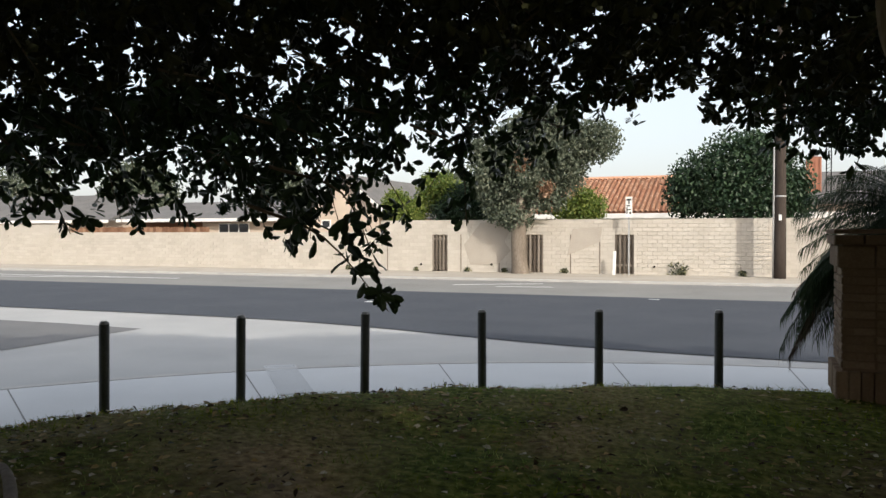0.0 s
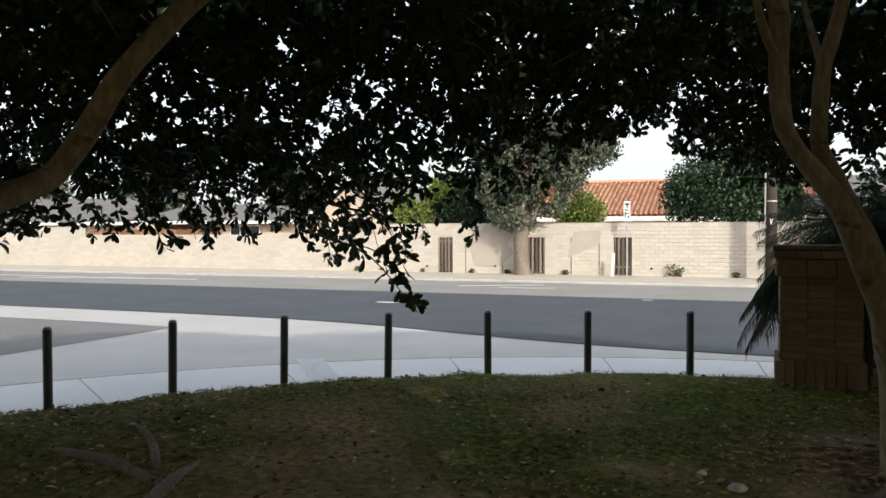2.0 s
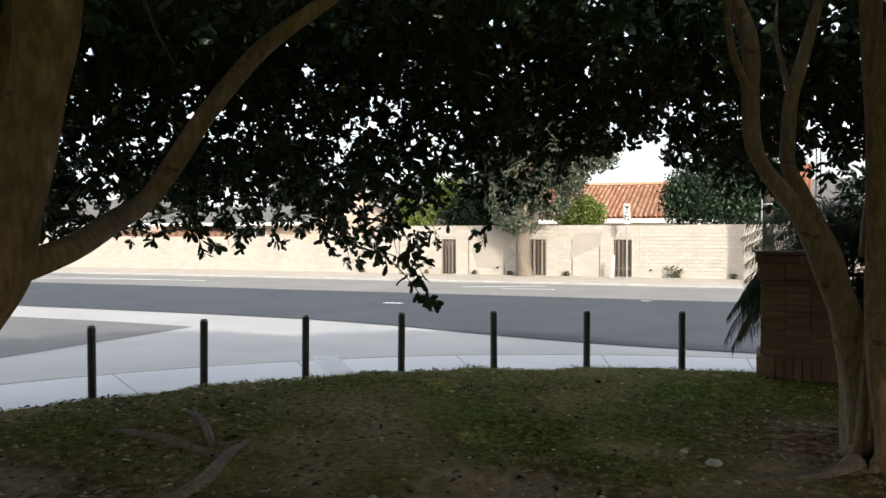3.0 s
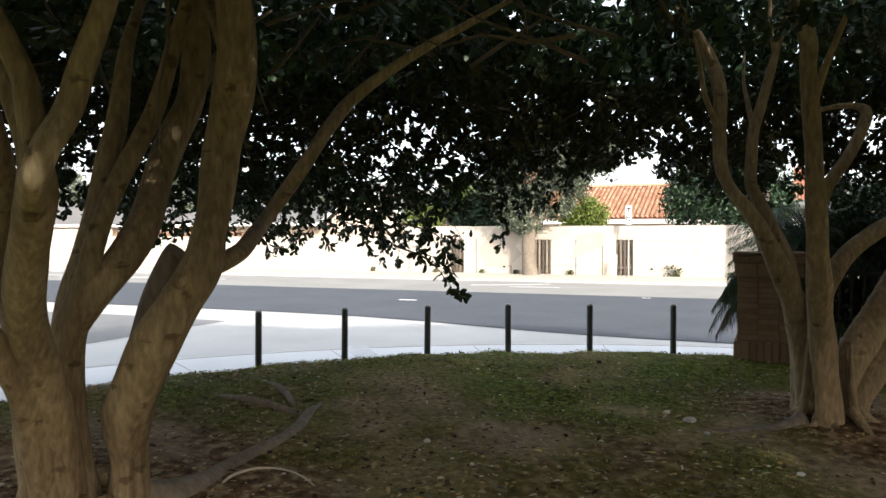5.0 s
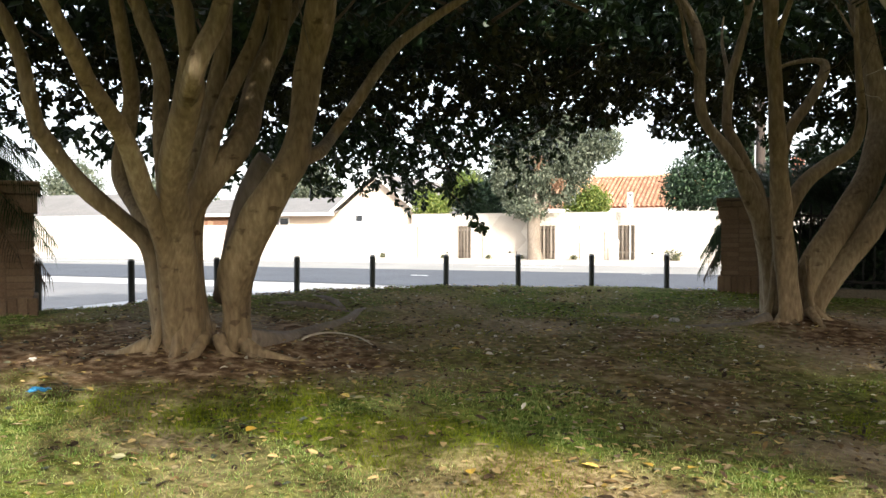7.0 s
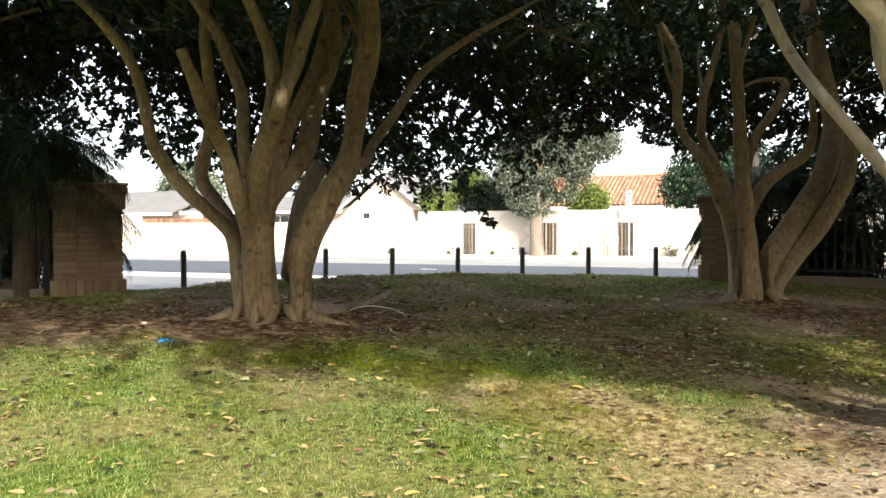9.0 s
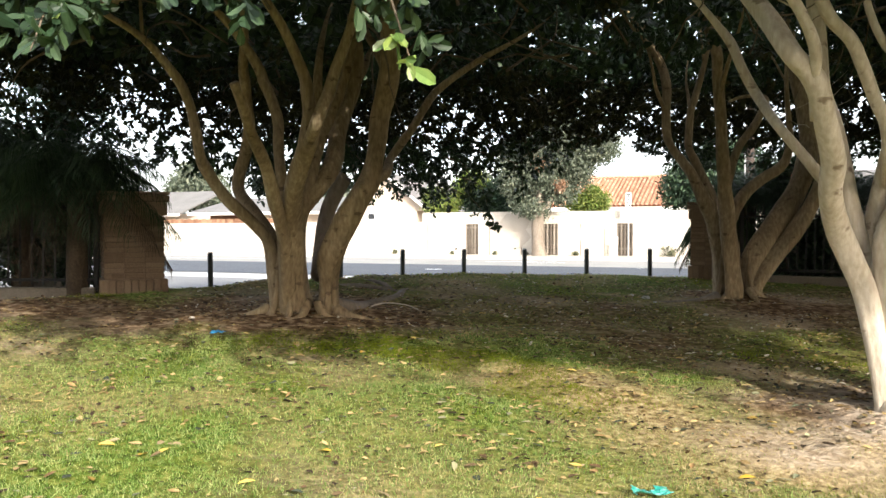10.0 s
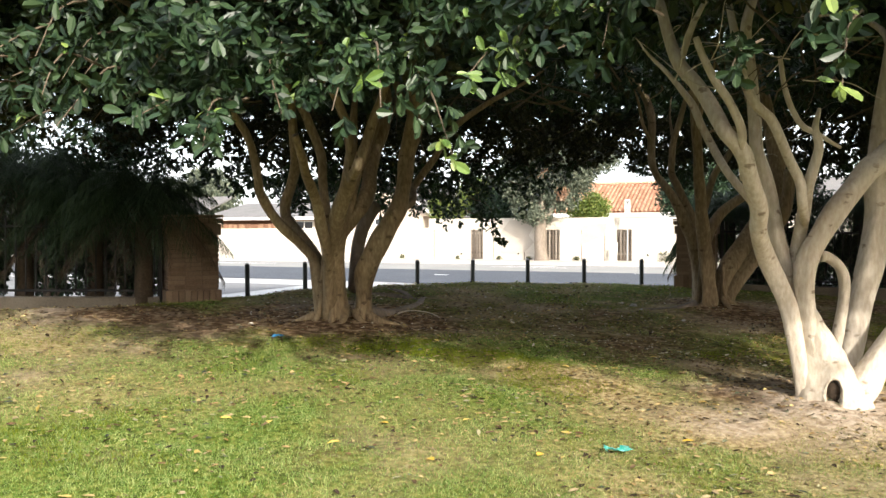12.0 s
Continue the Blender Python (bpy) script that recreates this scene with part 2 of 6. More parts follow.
M_TWIG = material("twig", [(0.06, 0.045, 0.03), (0.10, 0.075, 0.05), (0.15, 0.115, 0.08)], 5, 40, 0.85, 0.2, 60)
M_PALM = material("palm_leaflet", [(0.013, 0.027, 0.011), (0.022, 0.040, 0.018), (0.040, 0.062, 0.028)], 2, 20, 0.6, 0, vary="island", through_light=0.08, spec=0.15)
M_PALM_DRY = material("dry_palm_base", [(0.030, 0.020, 0.012), (0.055, 0.038, 0.023), (0.10, 0.072, 0.045)], 4, 40, 0.9, 0.6, 40)
M_GREY_LEAF = material("grey_green_foliage", [(0.045, 0.062, 0.04), (0.085, 0.105, 0.072), (0.15, 0.165, 0.12)], 1.0, 10, 0.6, 0, vary="island", through_light=0.1)
M_DARK_LEAF = material("dark_glossy_foliage", [(0.012, 0.030, 0.014), (0.023, 0.050, 0.023), (0.05, 0.085, 0.042)], 1.0, 10, 0.45, 0, vary="island", through_light=0.08)
M_LIME_LEAF = material("yellow_green_foliage", [(0.06, 0.10, 0.018), (0.12, 0.17, 0.03), (0.21, 0.24, 0.06)], 1.0, 10, 0.5, 0, vary="island", through_light=0.15)
M_ORANGE_LEAF = material("rusty_dead_foliage", [(0.20, 0.105, 0.062), (0.27, 0.16, 0.105), (0.33, 0.22, 0.155)], 1.0, 10, 0.7, 0, vary="island", through_light=0.15)
M_TILE = material("terracotta_tile", [(0.43, 0.205, 0.12), (0.52, 0.285, 0.175), (0.60, 0.37, 0.25)], 0.8, 20, 0.8, 0.2, 30, vary="island")
M_SHINGLE = material("grey_shingle", [(0.095, 0.092, 0.09), (0.135, 0.13, 0.125), (0.185, 0.178, 0.17)], 1.0, 20, 0.95, 0.5, 30, vary="island")
M_STUCCO = material("tan_stucco", [(0.48, 0.39, 0.31), (0.56, 0.465, 0.375), (0.62, 0.52, 0.43)], 0.8, 50, 0.95, 0.3, 90)
M_WHITE = material("white_painted_wood", [(0.68, 0.67, 0.64), (0.78, 0.77, 0.74), (0.82, 0.81, 0.79)], 1.5, 50, 0.7, 0.1, 60)
M_FENCE_WOOD = material("brown_fence_board", [(0.16, 0.08, 0.045), (0.23, 0.125, 0.075), (0.30, 0.18, 0.11)], 2, 40, 0.85, 0.3, 50, vary="object")
M_RED_BRICK = material("red_chimney_brick", [(0.30, 0.10, 0.06), (0.38, 0.15, 0.09), (0.45, 0.2, 0.13)], 3, 40, 0.9, 0.4, 60, vary="island")
M_METAL = material("galvanised_metal", [(0.35, 0.36, 0.36), (0.45, 0.45, 0.45), (0.52, 0.52, 0.51)], 3, 50, 0.5, 0.1, 60, metal=0.6)
# near-black brown that paints the shade inside the tree's hollow
M_HOLLOW_SHADE = material("hollow_shade", [(0.022, 0.016, 0.011), (0.05, 0.037, 0.027)], 12, 60, 0.95, 0.5, 40, spec=0.1)
M_DARK = material("dark_bars", [(0.02, 0.02, 0.02), (0.04, 0.04, 0.04)], 10, 50, 0.7, 0)
M_CABLE = material("black_cable", [(0.01, 0.01, 0.01), (0.02, 0.02, 0.02)], 5, 20, 0.7, 0)
M_BLADE = material("grass_blade", [(0.078, 0.143, 0.028), (0.160, 0.236, 0.070), (0.325, 0.352, 0.150)], 0.9, 12, 0.75, 0, vary="island", through_light=0.25, spec=0.08)
M_LUSH = material("lush_grass_blade", [(0.064, 0.086, 0.007), (0.115, 0.142, 0.011), (0.185, 0.205, 0.020)], 0.9, 12, 0.75, 0, vary="island", through_light=0.38, spec=0.08)
M_DRY_BLADE = material("dry_grass_blade", [(0.20, 0.16, 0.065), (0.29, 0.24, 0.11), (0.38, 0.32, 0.18)], 0.9, 12, 0.8, 0, vary="island", through_light=0.15, spec=0.08)
M_LITTER = material("fallen_leaf_brown", [(0.030, 0.020, 0.011), (0.10, 0.062, 0.028), (0.22, 0.145, 0.06), (0.36, 0.27, 0.12)], 3, 30, 0.8, 0, vary="island", shift=0.75, spec=0.2)
M_LITTER_GREY = material("fallen_leaf_olive", [(0.035, 0.045, 0.028), (0.10, 0.11, 0.065), (0.24, 0.23, 0.13)], 3, 30, 0.7, 0, vary="island", shift=0.75, spec=0.25)
# pale undersides whose colour also stands for glossy leaves catching light
M_LITTER_PALE = material("fallen_leaf_pale", [(0.30, 0.26, 0.18), (0.42, 0.38, 0.29), (0.55, 0.51, 0.42)], 3, 30, 0.6, 0, vary="island", spec=0.3)
M_LITTER_TAN = material("fallen_leaf_tan", [(0.10, 0.068, 0.032), (0.19, 0.138, 0.07), (0.32, 0.25, 0.14)], 6, 40, 0.7, 0, vary="island", shift=0.6, spec=0.3)
M_LITTER_YELLOW = material("fallen_leaf_dull_yellow", [(0.22, 0.145, 0.03), (0.33, 0.23, 0.05), (0.42, 0.32, 0.09)], 8, 40, 0.6, 0, vary="island", shift=0.6)
M_YELLOW = material("fallen_leaf_yellow", [(0.42, 0.27, 0.03), (0.55, 0.37, 0.05), (0.62, 0.46, 0.12)], 8, 40, 0.6, 0, vary="object")
M_BLUE = material("blue_plastic", [(0.008, 0.07, 0.16), (0.015, 0.13, 0.27), (0.04, 0.22, 0.36)], 12, 60, 0.4, 0.2, 60)
M_TEAL = material("teal_foil", [(0.01, 0.16, 0.13), (0.03, 0.28, 0.23), (0.45, 0.6, 0.55)], 14, 60, 0.35, 0.2, 60)
M_GLASS_DARK = material("window_glass", [(0.02, 0.023, 0.026), (0.03, 0.034, 0.038)], 1, 10, 0.08, 0, spec=0.6)
M_FAR_GROUND = material("dry_earth", [(0.20, 0.16, 0.11), (0.27, 0.22, 0.16), (0.33, 0.28, 0.21)], 0.3, 20, 0.95, 0.3, 30)

# ---- the ground: a lawn that swells towards the street corner ----
CX, CY, RB = 1.80, 0.83, 9.14           # centre and radius of the rounded corner on which the bollards stand


def inside(x, y):
    """Metres inside the rounded corner (negative: out on the pavement)."""
    s = RB - np.hypot(np.maximum(CX - x, 0), np.maximum(y - CY, 0))
    return s + 0.8 * np.maximum(CY - y, 0)


def lawn_height(x, y):
    x, y = np.asarray(x, float), np.asarray(y, float)
    xc, yc = np.clip(x, -9, 7), np.clip(y, -9, 9)
    plane = 0.231 - 0.055 * xc + 0.040 * yc
    edge = -0.01 + 0.255 * inside(x, y)
    k = 0.12
    m = np.clip(0.5 + 0.5 * (edge - plane) / k, 0, 1)
    z = edge * (1 - m) + plane * m - k * m * (1 - m)
    z = z + 0.035 * (value_noise(x, y, 0.9, 1) - 0.5) + 0.04 * (value_noise(x, y, 0.35, 2) - 0.5) + 0.02 * (value_noise(x, y, 0.16, 7) - 0.5)
    for tx, ty in TREE_BASES:
        z = z + 0.09 * np.exp(-((x - tx) ** 2 + (y - ty) ** 2) / 0.5)
    return np.maximum(z, -0.12)


TREE_BASES = [(-2.33, 0.85), (1.75, 5.05), (3.03, -0.48)]


def bare(x, y):
    """How bare the earth is, 0 to 1: round the trees, along the fence, in worn patches."""
    x, y = np.asarray(x, float), np.asarray(y, float)
    n = value_noise(x, y, 1.1, 3) * 0.5 + value_noise(x, y, 0.4, 4) * 0.32 + value_noise(x, y, 0.15, 8) * 0.18
    b = 1.15 * np.exp(-(((x + 2.6) / 2.0) ** 2 + ((y - 1.2) / 1.75) ** 2) ** 1.5)
    b = np.maximum(b, 1.1 * np.exp(-(((x - 2.2) / 1.9) ** 2 + ((y - 4.9) / 1.5) ** 2) ** 1.5))
    b = np.maximum(b, 1.3 * np.exp(-(((x - 3.0) / 1.15) ** 2 + ((y + 0.5) / 0.95) ** 2) ** 1.5))
    b = np.maximum(b, 1.05 * np.exp(-(((x + 4.8) / 2.6) ** 2 + ((y + 0.2) / 1.15) ** 2)))
    b = np.maximum(b, 0.9 * np.exp(-(((x - 4.2) / 2.5) ** 2 + ((y - 6.7) / 1.1) ** 2)))
    under = 0.56 * np.exp(-(((x - 0.6) / 4.5) ** 2 + ((y - 2.6) / 2.1) ** 2) ** 2)
    b = np.maximum(b, under) - 0.65 * np.exp(-((inside(x, y) - 1.3) / 1.1) ** 2)
    b = np.maximum(b, 0.8 * np.exp(-(((x - 2.4) / 0.75) ** 2 + ((y + 1.45) / 0.5) ** 2)))
    return np.clip(b + (n - 0.5) * 1.5, 0, 1)


def lush(x, y):
    """Where the grass stands thick and dark, 0 to 1, partly as painted canopy shade."""
    n = value_noise(x, y, 0.8, 21) * 0.65 + value_noise(x, y, 0.3, 22) * 0.35
    spot = 0.35 * np.exp(-(((np.asarray(x) + 1.4) / 1.0) ** 2 + ((np.asarray(y) + 0.35) / 0.45) ** 2)) + 0.25 * np.exp(-(((np.asarray(x) - 2.3) / 1.6) ** 2 + ((np.asarray(y) - 2.2) / 1.0) ** 2))
    # beyond y = 2.2 extra dark blades carry the canopy's shade in their colour
    spot = spot + 0.22 * np.exp(-((inside(x, y) - 0.9) / 0.8) ** 2) * (np.asarray(y) > 3) + 0.12 * np.clip((np.asarray(y) - 2.2) / 0.8, 0, 1)
    return np.clip((n + spot - 0.58) * 6, 0, 1) * (1 - 0.75 * np.clip((-0.9 - np.asarray(y)) / 0.8, 0, 1))


def straw(x, y):
    """How dry the grass is, 0 to 1."""
    n = value_noise(x, y, 1.3, 5) * 0.55 + value_noise(x, y, 0.45, 6) * 0.45
    x, y = np.asarray(x, float), np.asarray(y, float)
    patch = 0.85 * np.exp(-((((x - 1.7) * 0.85 - (y + 1.15) * 0.53) / 1.3) ** 2 + (((x - 1.7) * 0.53 + (y + 1.15) * 0.85) / 0.5) ** 2)) + 0.6 * np.exp(-(((x + 4.6) / 1.4) ** 2 + ((y + 1.7) / 1.2) ** 2)) + 0.6 * np.exp(-(((x - 0.1) / 0.5) ** 2 + ((y + 0.8) / 0.35) ** 2))
    return np.clip((n - 0.47) * (2.4 - 0.9 * np.clip(-0.5 - y, 0, 1)) + 0.04 * np.clip(-1.5 - y, 0, 1) + 0.7 * np.exp(-(((x - 2.8) / 1.2) ** 2 + ((y + 1.1) / 1.1) ** 2)) + patch - 0.35 * np.exp(-((inside(x, y) - 1.3) / 1.1) ** 2), 0, 1)


def lawn_material():
    m = bpy.data.materials.new("lawn_soil")
    m.use_nodes = True
    n, l = m.node_tree.nodes, m.node_tree.links
    bsdf = n["Principled BSDF"]
    geo = n.new("ShaderNodeNewGeometry")

    def tone(scale, stops):
        t, r = n.new("ShaderNodeTexNoise"), n.new("ShaderNodeValToRGB")
        t.inputs["Scale"].default_value, t.inputs["Detail"].default_value = scale, 6
        l.new(geo.outputs["Position"], t.inputs["Vector"])
        els = r.color_ramp.elements
        els.new(0.5)
        for e, p, c in zip(els, (0.32, 0.5, 0.68), stops):
            e.position, e.color = p, (*c, 1)
        l.new(t.outputs[0], r.inputs[0])
        return r.outputs[0]
    earth = tone(10, [(0.054, 0.030, 0.014), (0.146, 0.092, 0.050), (0.325, 0.245, 0.16)])
    turf = tone(18, [(0.028, 0.042, 0.006), (0.082, 0.116, 0.016), (0.195, 0.20, 0.050)])
    dust = tone(13, [(0.22, 0.165, 0.115), (0.34, 0.275, 0.205), (0.45, 0.38, 0.30)])
    dry = tone(20, [(0.11, 0.075, 0.035), (0.26, 0.195, 0.10), (0.42, 0.34, 0.19)])

    def blend(fac, a, b):
        at, mx = n.new("ShaderNodeAttribute"), n.new("ShaderNodeMix")
        at.attribute_name = fac
        mx.data_type = "RGBA"
        l.new(at.outputs["Fac"], mx.inputs[0])
        l.new(a, mx.inputs[6])
        l.new(b, mx.inputs[7])
        return mx.outputs[2]
    l.new(blend("bare", blend("straw", turf, dry), blend("straw", earth, dust)), bsdf.inputs["Base Color"])
    bsdf.inputs["Roughness"].default_value = 0.95
    bsdf.inputs["Specular IOR Level"].default_value = 0.06
    tex, b = n.new("ShaderNodeTexNoise"), n.new("ShaderNodeBump")
    tex.inputs["Scale"].default_value, tex.inputs["Detail"].default_value = 35, 7
    l.new(geo.outputs["Position"], tex.inputs["Vector"])
    b.inputs["Strength"].default_value, b.inputs["Distance"].default_value = 0.8, 0.03
    l.new(tex.outputs[0], b.inputs["Height"])
    l.new(b.outputs[0], bsdf.inputs["Normal"])
    return m


def build_lawn():
    xs = np.concatenate([np.linspace(-60, -12, 13)[:-1], np.arange(-12, 10, 0.09), np.linspace(10, 70, 14)])
    ys = np.concatenate([np.linspace(-90, -14, 12)[:-1], np.linspace(-14, -9, 21)[:-1], np.arange(-9, 10.6, 0.09)])
    gx, gy = np.meshgrid(xs, ys)
    gz = lawn_height(gx, gy)
    verts = np.stack([gx, gy, gz], -1).reshape(-1, 3)
    i = np.arange(gx.size).reshape(gx.shape)
    faces = np.stack([i[:-1, :-1], i[:-1, 1:], i[1:, 1:], i[1:, :-1]], -1).reshape(-1, 4)
    mid = verts[faces].mean(1)
    faces = faces[inside(mid[:, 0], mid[:, 1]) > -0.25]
    me = quads_mesh("lawn", verts, faces)
    me.shade_smooth()
    far = np.clip((verts[:, 1] + 12) / 3, 0, 1) * np.clip((14 - np.abs(verts[:, 0])) / 4, 0, 1)
    for key, fn in (("bare", bare), ("straw", straw)):
        a = me.attributes.new(key, "FLOAT", "POINT")
        a.data.foreach_set("value", np.asarray(0.3 + (fn(verts[:, 0], verts[:, 1]) - 0.3) * far, np.float32))
    tagged(part("lawn", me, lawn_material()), "patchy green and straw-coloured lawn with bare brown earth", "lawn", kind="structure")


build_lawn()

ground = part("ground", quads_mesh("ground", [(-2500, -2500, -0.16), (2500, -2500, -0.16), (2500, 2500, -0.16), (-2500, 2500, -0.16)], [(0, 1, 2, 3)]), M_FAR_GROUND)
tagged(ground, "dry bare earth of the surroundings", "ground", kind="structure")


# ---- pavement, curb, apron, road ----
def corner_line(off, reach=45.0, n=40):
    """A line along the rounded corner, off metres outside the bollards."""
    r = RB + off
    pts = [(CX + reach, CY + r)] + [(CX + r * math.cos(a), CY + r * math.sin(a)) for a in np.linspace(math.pi / 2, math.pi, n)] + [(CX - r, CY - reach)]
    return np.array(pts)


def strip(name, off0, off1, z_top, z_bottom, mat, label, category):
    a, b = corner_line(off0), corner_line(off1)
    n = len(a)
    verts = [(*p, z_top) for p in a] + [(*p, z_top) for p in b] + [(*p, z_bottom) for p in b] + [(*p, z_bottom) for p in a]
    faces = []
    for i in range(n - 1):
        faces += [(i, i + 1, n + i + 1, n + i), (n + i, n + i + 1, 2 * n + i + 1, 2 * n + i), (3 * n + i, 3 * n + i + 1, i + 1, i)]
    me = mesh_of(name, verts, faces)
    bm = bmesh.new()
    bm.from_mesh(me)
    bmesh.ops.recalc_face_normals(bm, faces=bm.faces)
    bm.to_mesh(me)
    bm.free()
    return tagged(part(name, me, mat), label, category, kind="structure")


strip("pavement", -0.12, 2.35, 0.0, -0.15, M_CONCRETE, "pale grey concrete pavement round the corner", "pavement")
strip("curb", 2.35, 2.50, 0.006, -0.15, M_CURB, "worn concrete curb at the pavement's edge", "curb")

# score lines across the pavement
for k, ang in enumerate((96, 107, 118.5, 131, 144, 157, 170)):
    a = radians(ang)
    d, s = Vector((math.cos(a), math.sin(a), 0)), Vector((-math.sin(a), math.cos(a), 0))
    c = Vector((CX, CY, 0))
    p = [c + d * (RB - 0.1) - s * 0.008, c + d * (RB + 2.34) - s * 0.008, c + d * (RB + 2.34) + s * 0.008, c + d * (RB - 0.1) + s * 0.008]
    me = mesh_of("pavement_joint", [(q.x, q.y, 0.002) for q in p], [(3, 2, 1, 0)])
    tagged(part("pavement_joint", me, M_APRON_DARK), "grey scored joint across the pavement", "joint", kind="structure")


def curve_edge(x):
    """The near edge of the road's dark asphalt."""
    return 13.45 + 2.35 / (1 + math.exp((x + 5.2) * 0.55))


def sheet(name, outline, z, mat, label, category):
    me = mesh_of(name, [(x, y, z) for x, y in outline], [tuple(range(len(outline)))])
    bm = bmesh.new()
    bm.from_mesh(me)
    bmesh.ops.triangulate(bm, faces=bm.faces)
    bmesh.ops.recalc_face_normals(bm, faces=bm.faces)
    if bm.faces and list(bm.faces)[0].normal.z < 0:
        bmesh.ops.reverse_faces(bm, faces=bm.faces)
    bm.to_mesh(me)
    bm.free()
    return tagged(part(name, me, mat), label, category, kind="structure")


XS = [-120, -60, -30] + [float(v) for v in np.arange(-20, 8, 0.5)] + [20, 60, 120]
sheet("road", [(x, curve_edge(x)) for x in XS] + [(120, 24.25), (-120, 24.25)], -0.085, M_ASPHALT, "smooth dark grey asphalt road", "road")
sheet("far_lane", [(-120, 24.25), (120, 24.25), (120, 30.6), (-120, 30.6)], -0.089, M_ASPHALT_OLD, "older pale worn asphalt of the far lane", "road")
apron_line = [tuple(p) for p in corner_line(2.45)]
sheet("apron", apron_line + [(-120, CY - 45), (-120, curve_edge(-120) + 0.1)] + [(x, curve_edge(x) + 0.1) for x in XS[1:-1]] + [(CX + 45, 13.5)], -0.10, M_APRON, "grey concrete apron at the mouth of the side street", "apron")
sheet("side_street", [(-10.75, 13.35), (-13.0, 13.55), (-60, 13.7), (-60, -80), (-10.75, -80)], -0.094, M_SIDE_STREET, "grey asphalt of the side street", "road")

# ribbed strip of the curb ramp
ramp = thing("tactile_strip", pose(-4.98, 9.30, 0.0, 0, 0, -52), "grooved grey strip across the concrete curb ramp", "curb ramp")
part("plate", boxed(-1.0, 1.0, -0.20, 0.20, -0.01, 0.004), M_CONCRETE, ramp)
for i in range(24):
    part("rib", boxed(-0.97 + i * 0.083, -0.93 + i * 0.083, -0.19, 0.19, 0.004, 0.007), M_CONCRETE, ramp)

ramp = thing("tactile_strip", pose(-7.6, 4.6, 0.0, 0, 0, 8), "grooved grey strip across the concrete curb ramp", "curb ramp")
part("plate", boxed(-0.9, 0.9, -0.45, 0.45, -0.01, 0.004), M_CONCRETE, ramp)
for i in range(22):
    part("rib", boxed(-0.87 + i * 0.083, -0.83 + i * 0.083, -0.43, 0.43, 0.004, 0.007), M_CONCRETE, ramp)

# far kerb and pavement
tagged(part("far_curb", boxed(-120, 120, 30.6, 30.8, -0.2, 0.0, 0.02), M_CURB), "long pale concrete kerb on the far side", "curb", kind="structure")
tagged(part("far_pavement", boxed(-120, 120, 30.8, 35.75, -0.2, -0.006), M_FAR_PAVING), "pale concrete pavement along the block wall", "pavement", kind="structure")


def paint_mark(x0, x1, y0, y1, skew=0.0):
    me = mesh_of("lane_marking", [(x0, y0, -0.08), (x1, y0 + skew, -0.08), (x1, y1 + skew, -0.08), (x0, y1, -0.08)], [(0, 1, 2, 3)])
    tagged(part("lane_marking", me, M_PAINT), "worn white line painted on the asphalt", "road marking", group="lane markings", kind="structure")


paint_mark(-9.8, -7.0, 27.6, 27.85, 1.6)
paint_mark(-8.1, -6.2, 27.2, 27.4, 0.3)
paint_mark(-36, -21.5, 27.5, 27.7, 0.0)
paint_mark(-30, -24.0, 26.2, 26.4, 1.2)
paint_mark(-9.5, -8.9, 20.2, 20.45)
paint_mark(-2.6, -2.3, 23.6, 23.75)


# ---- the block wall across the road ----
WY = 35.5                                   # its face
WALL_X0, WALL_STEP, WALL_X1 = -75.0, -16.35, 40.0
COURSE = 0.165


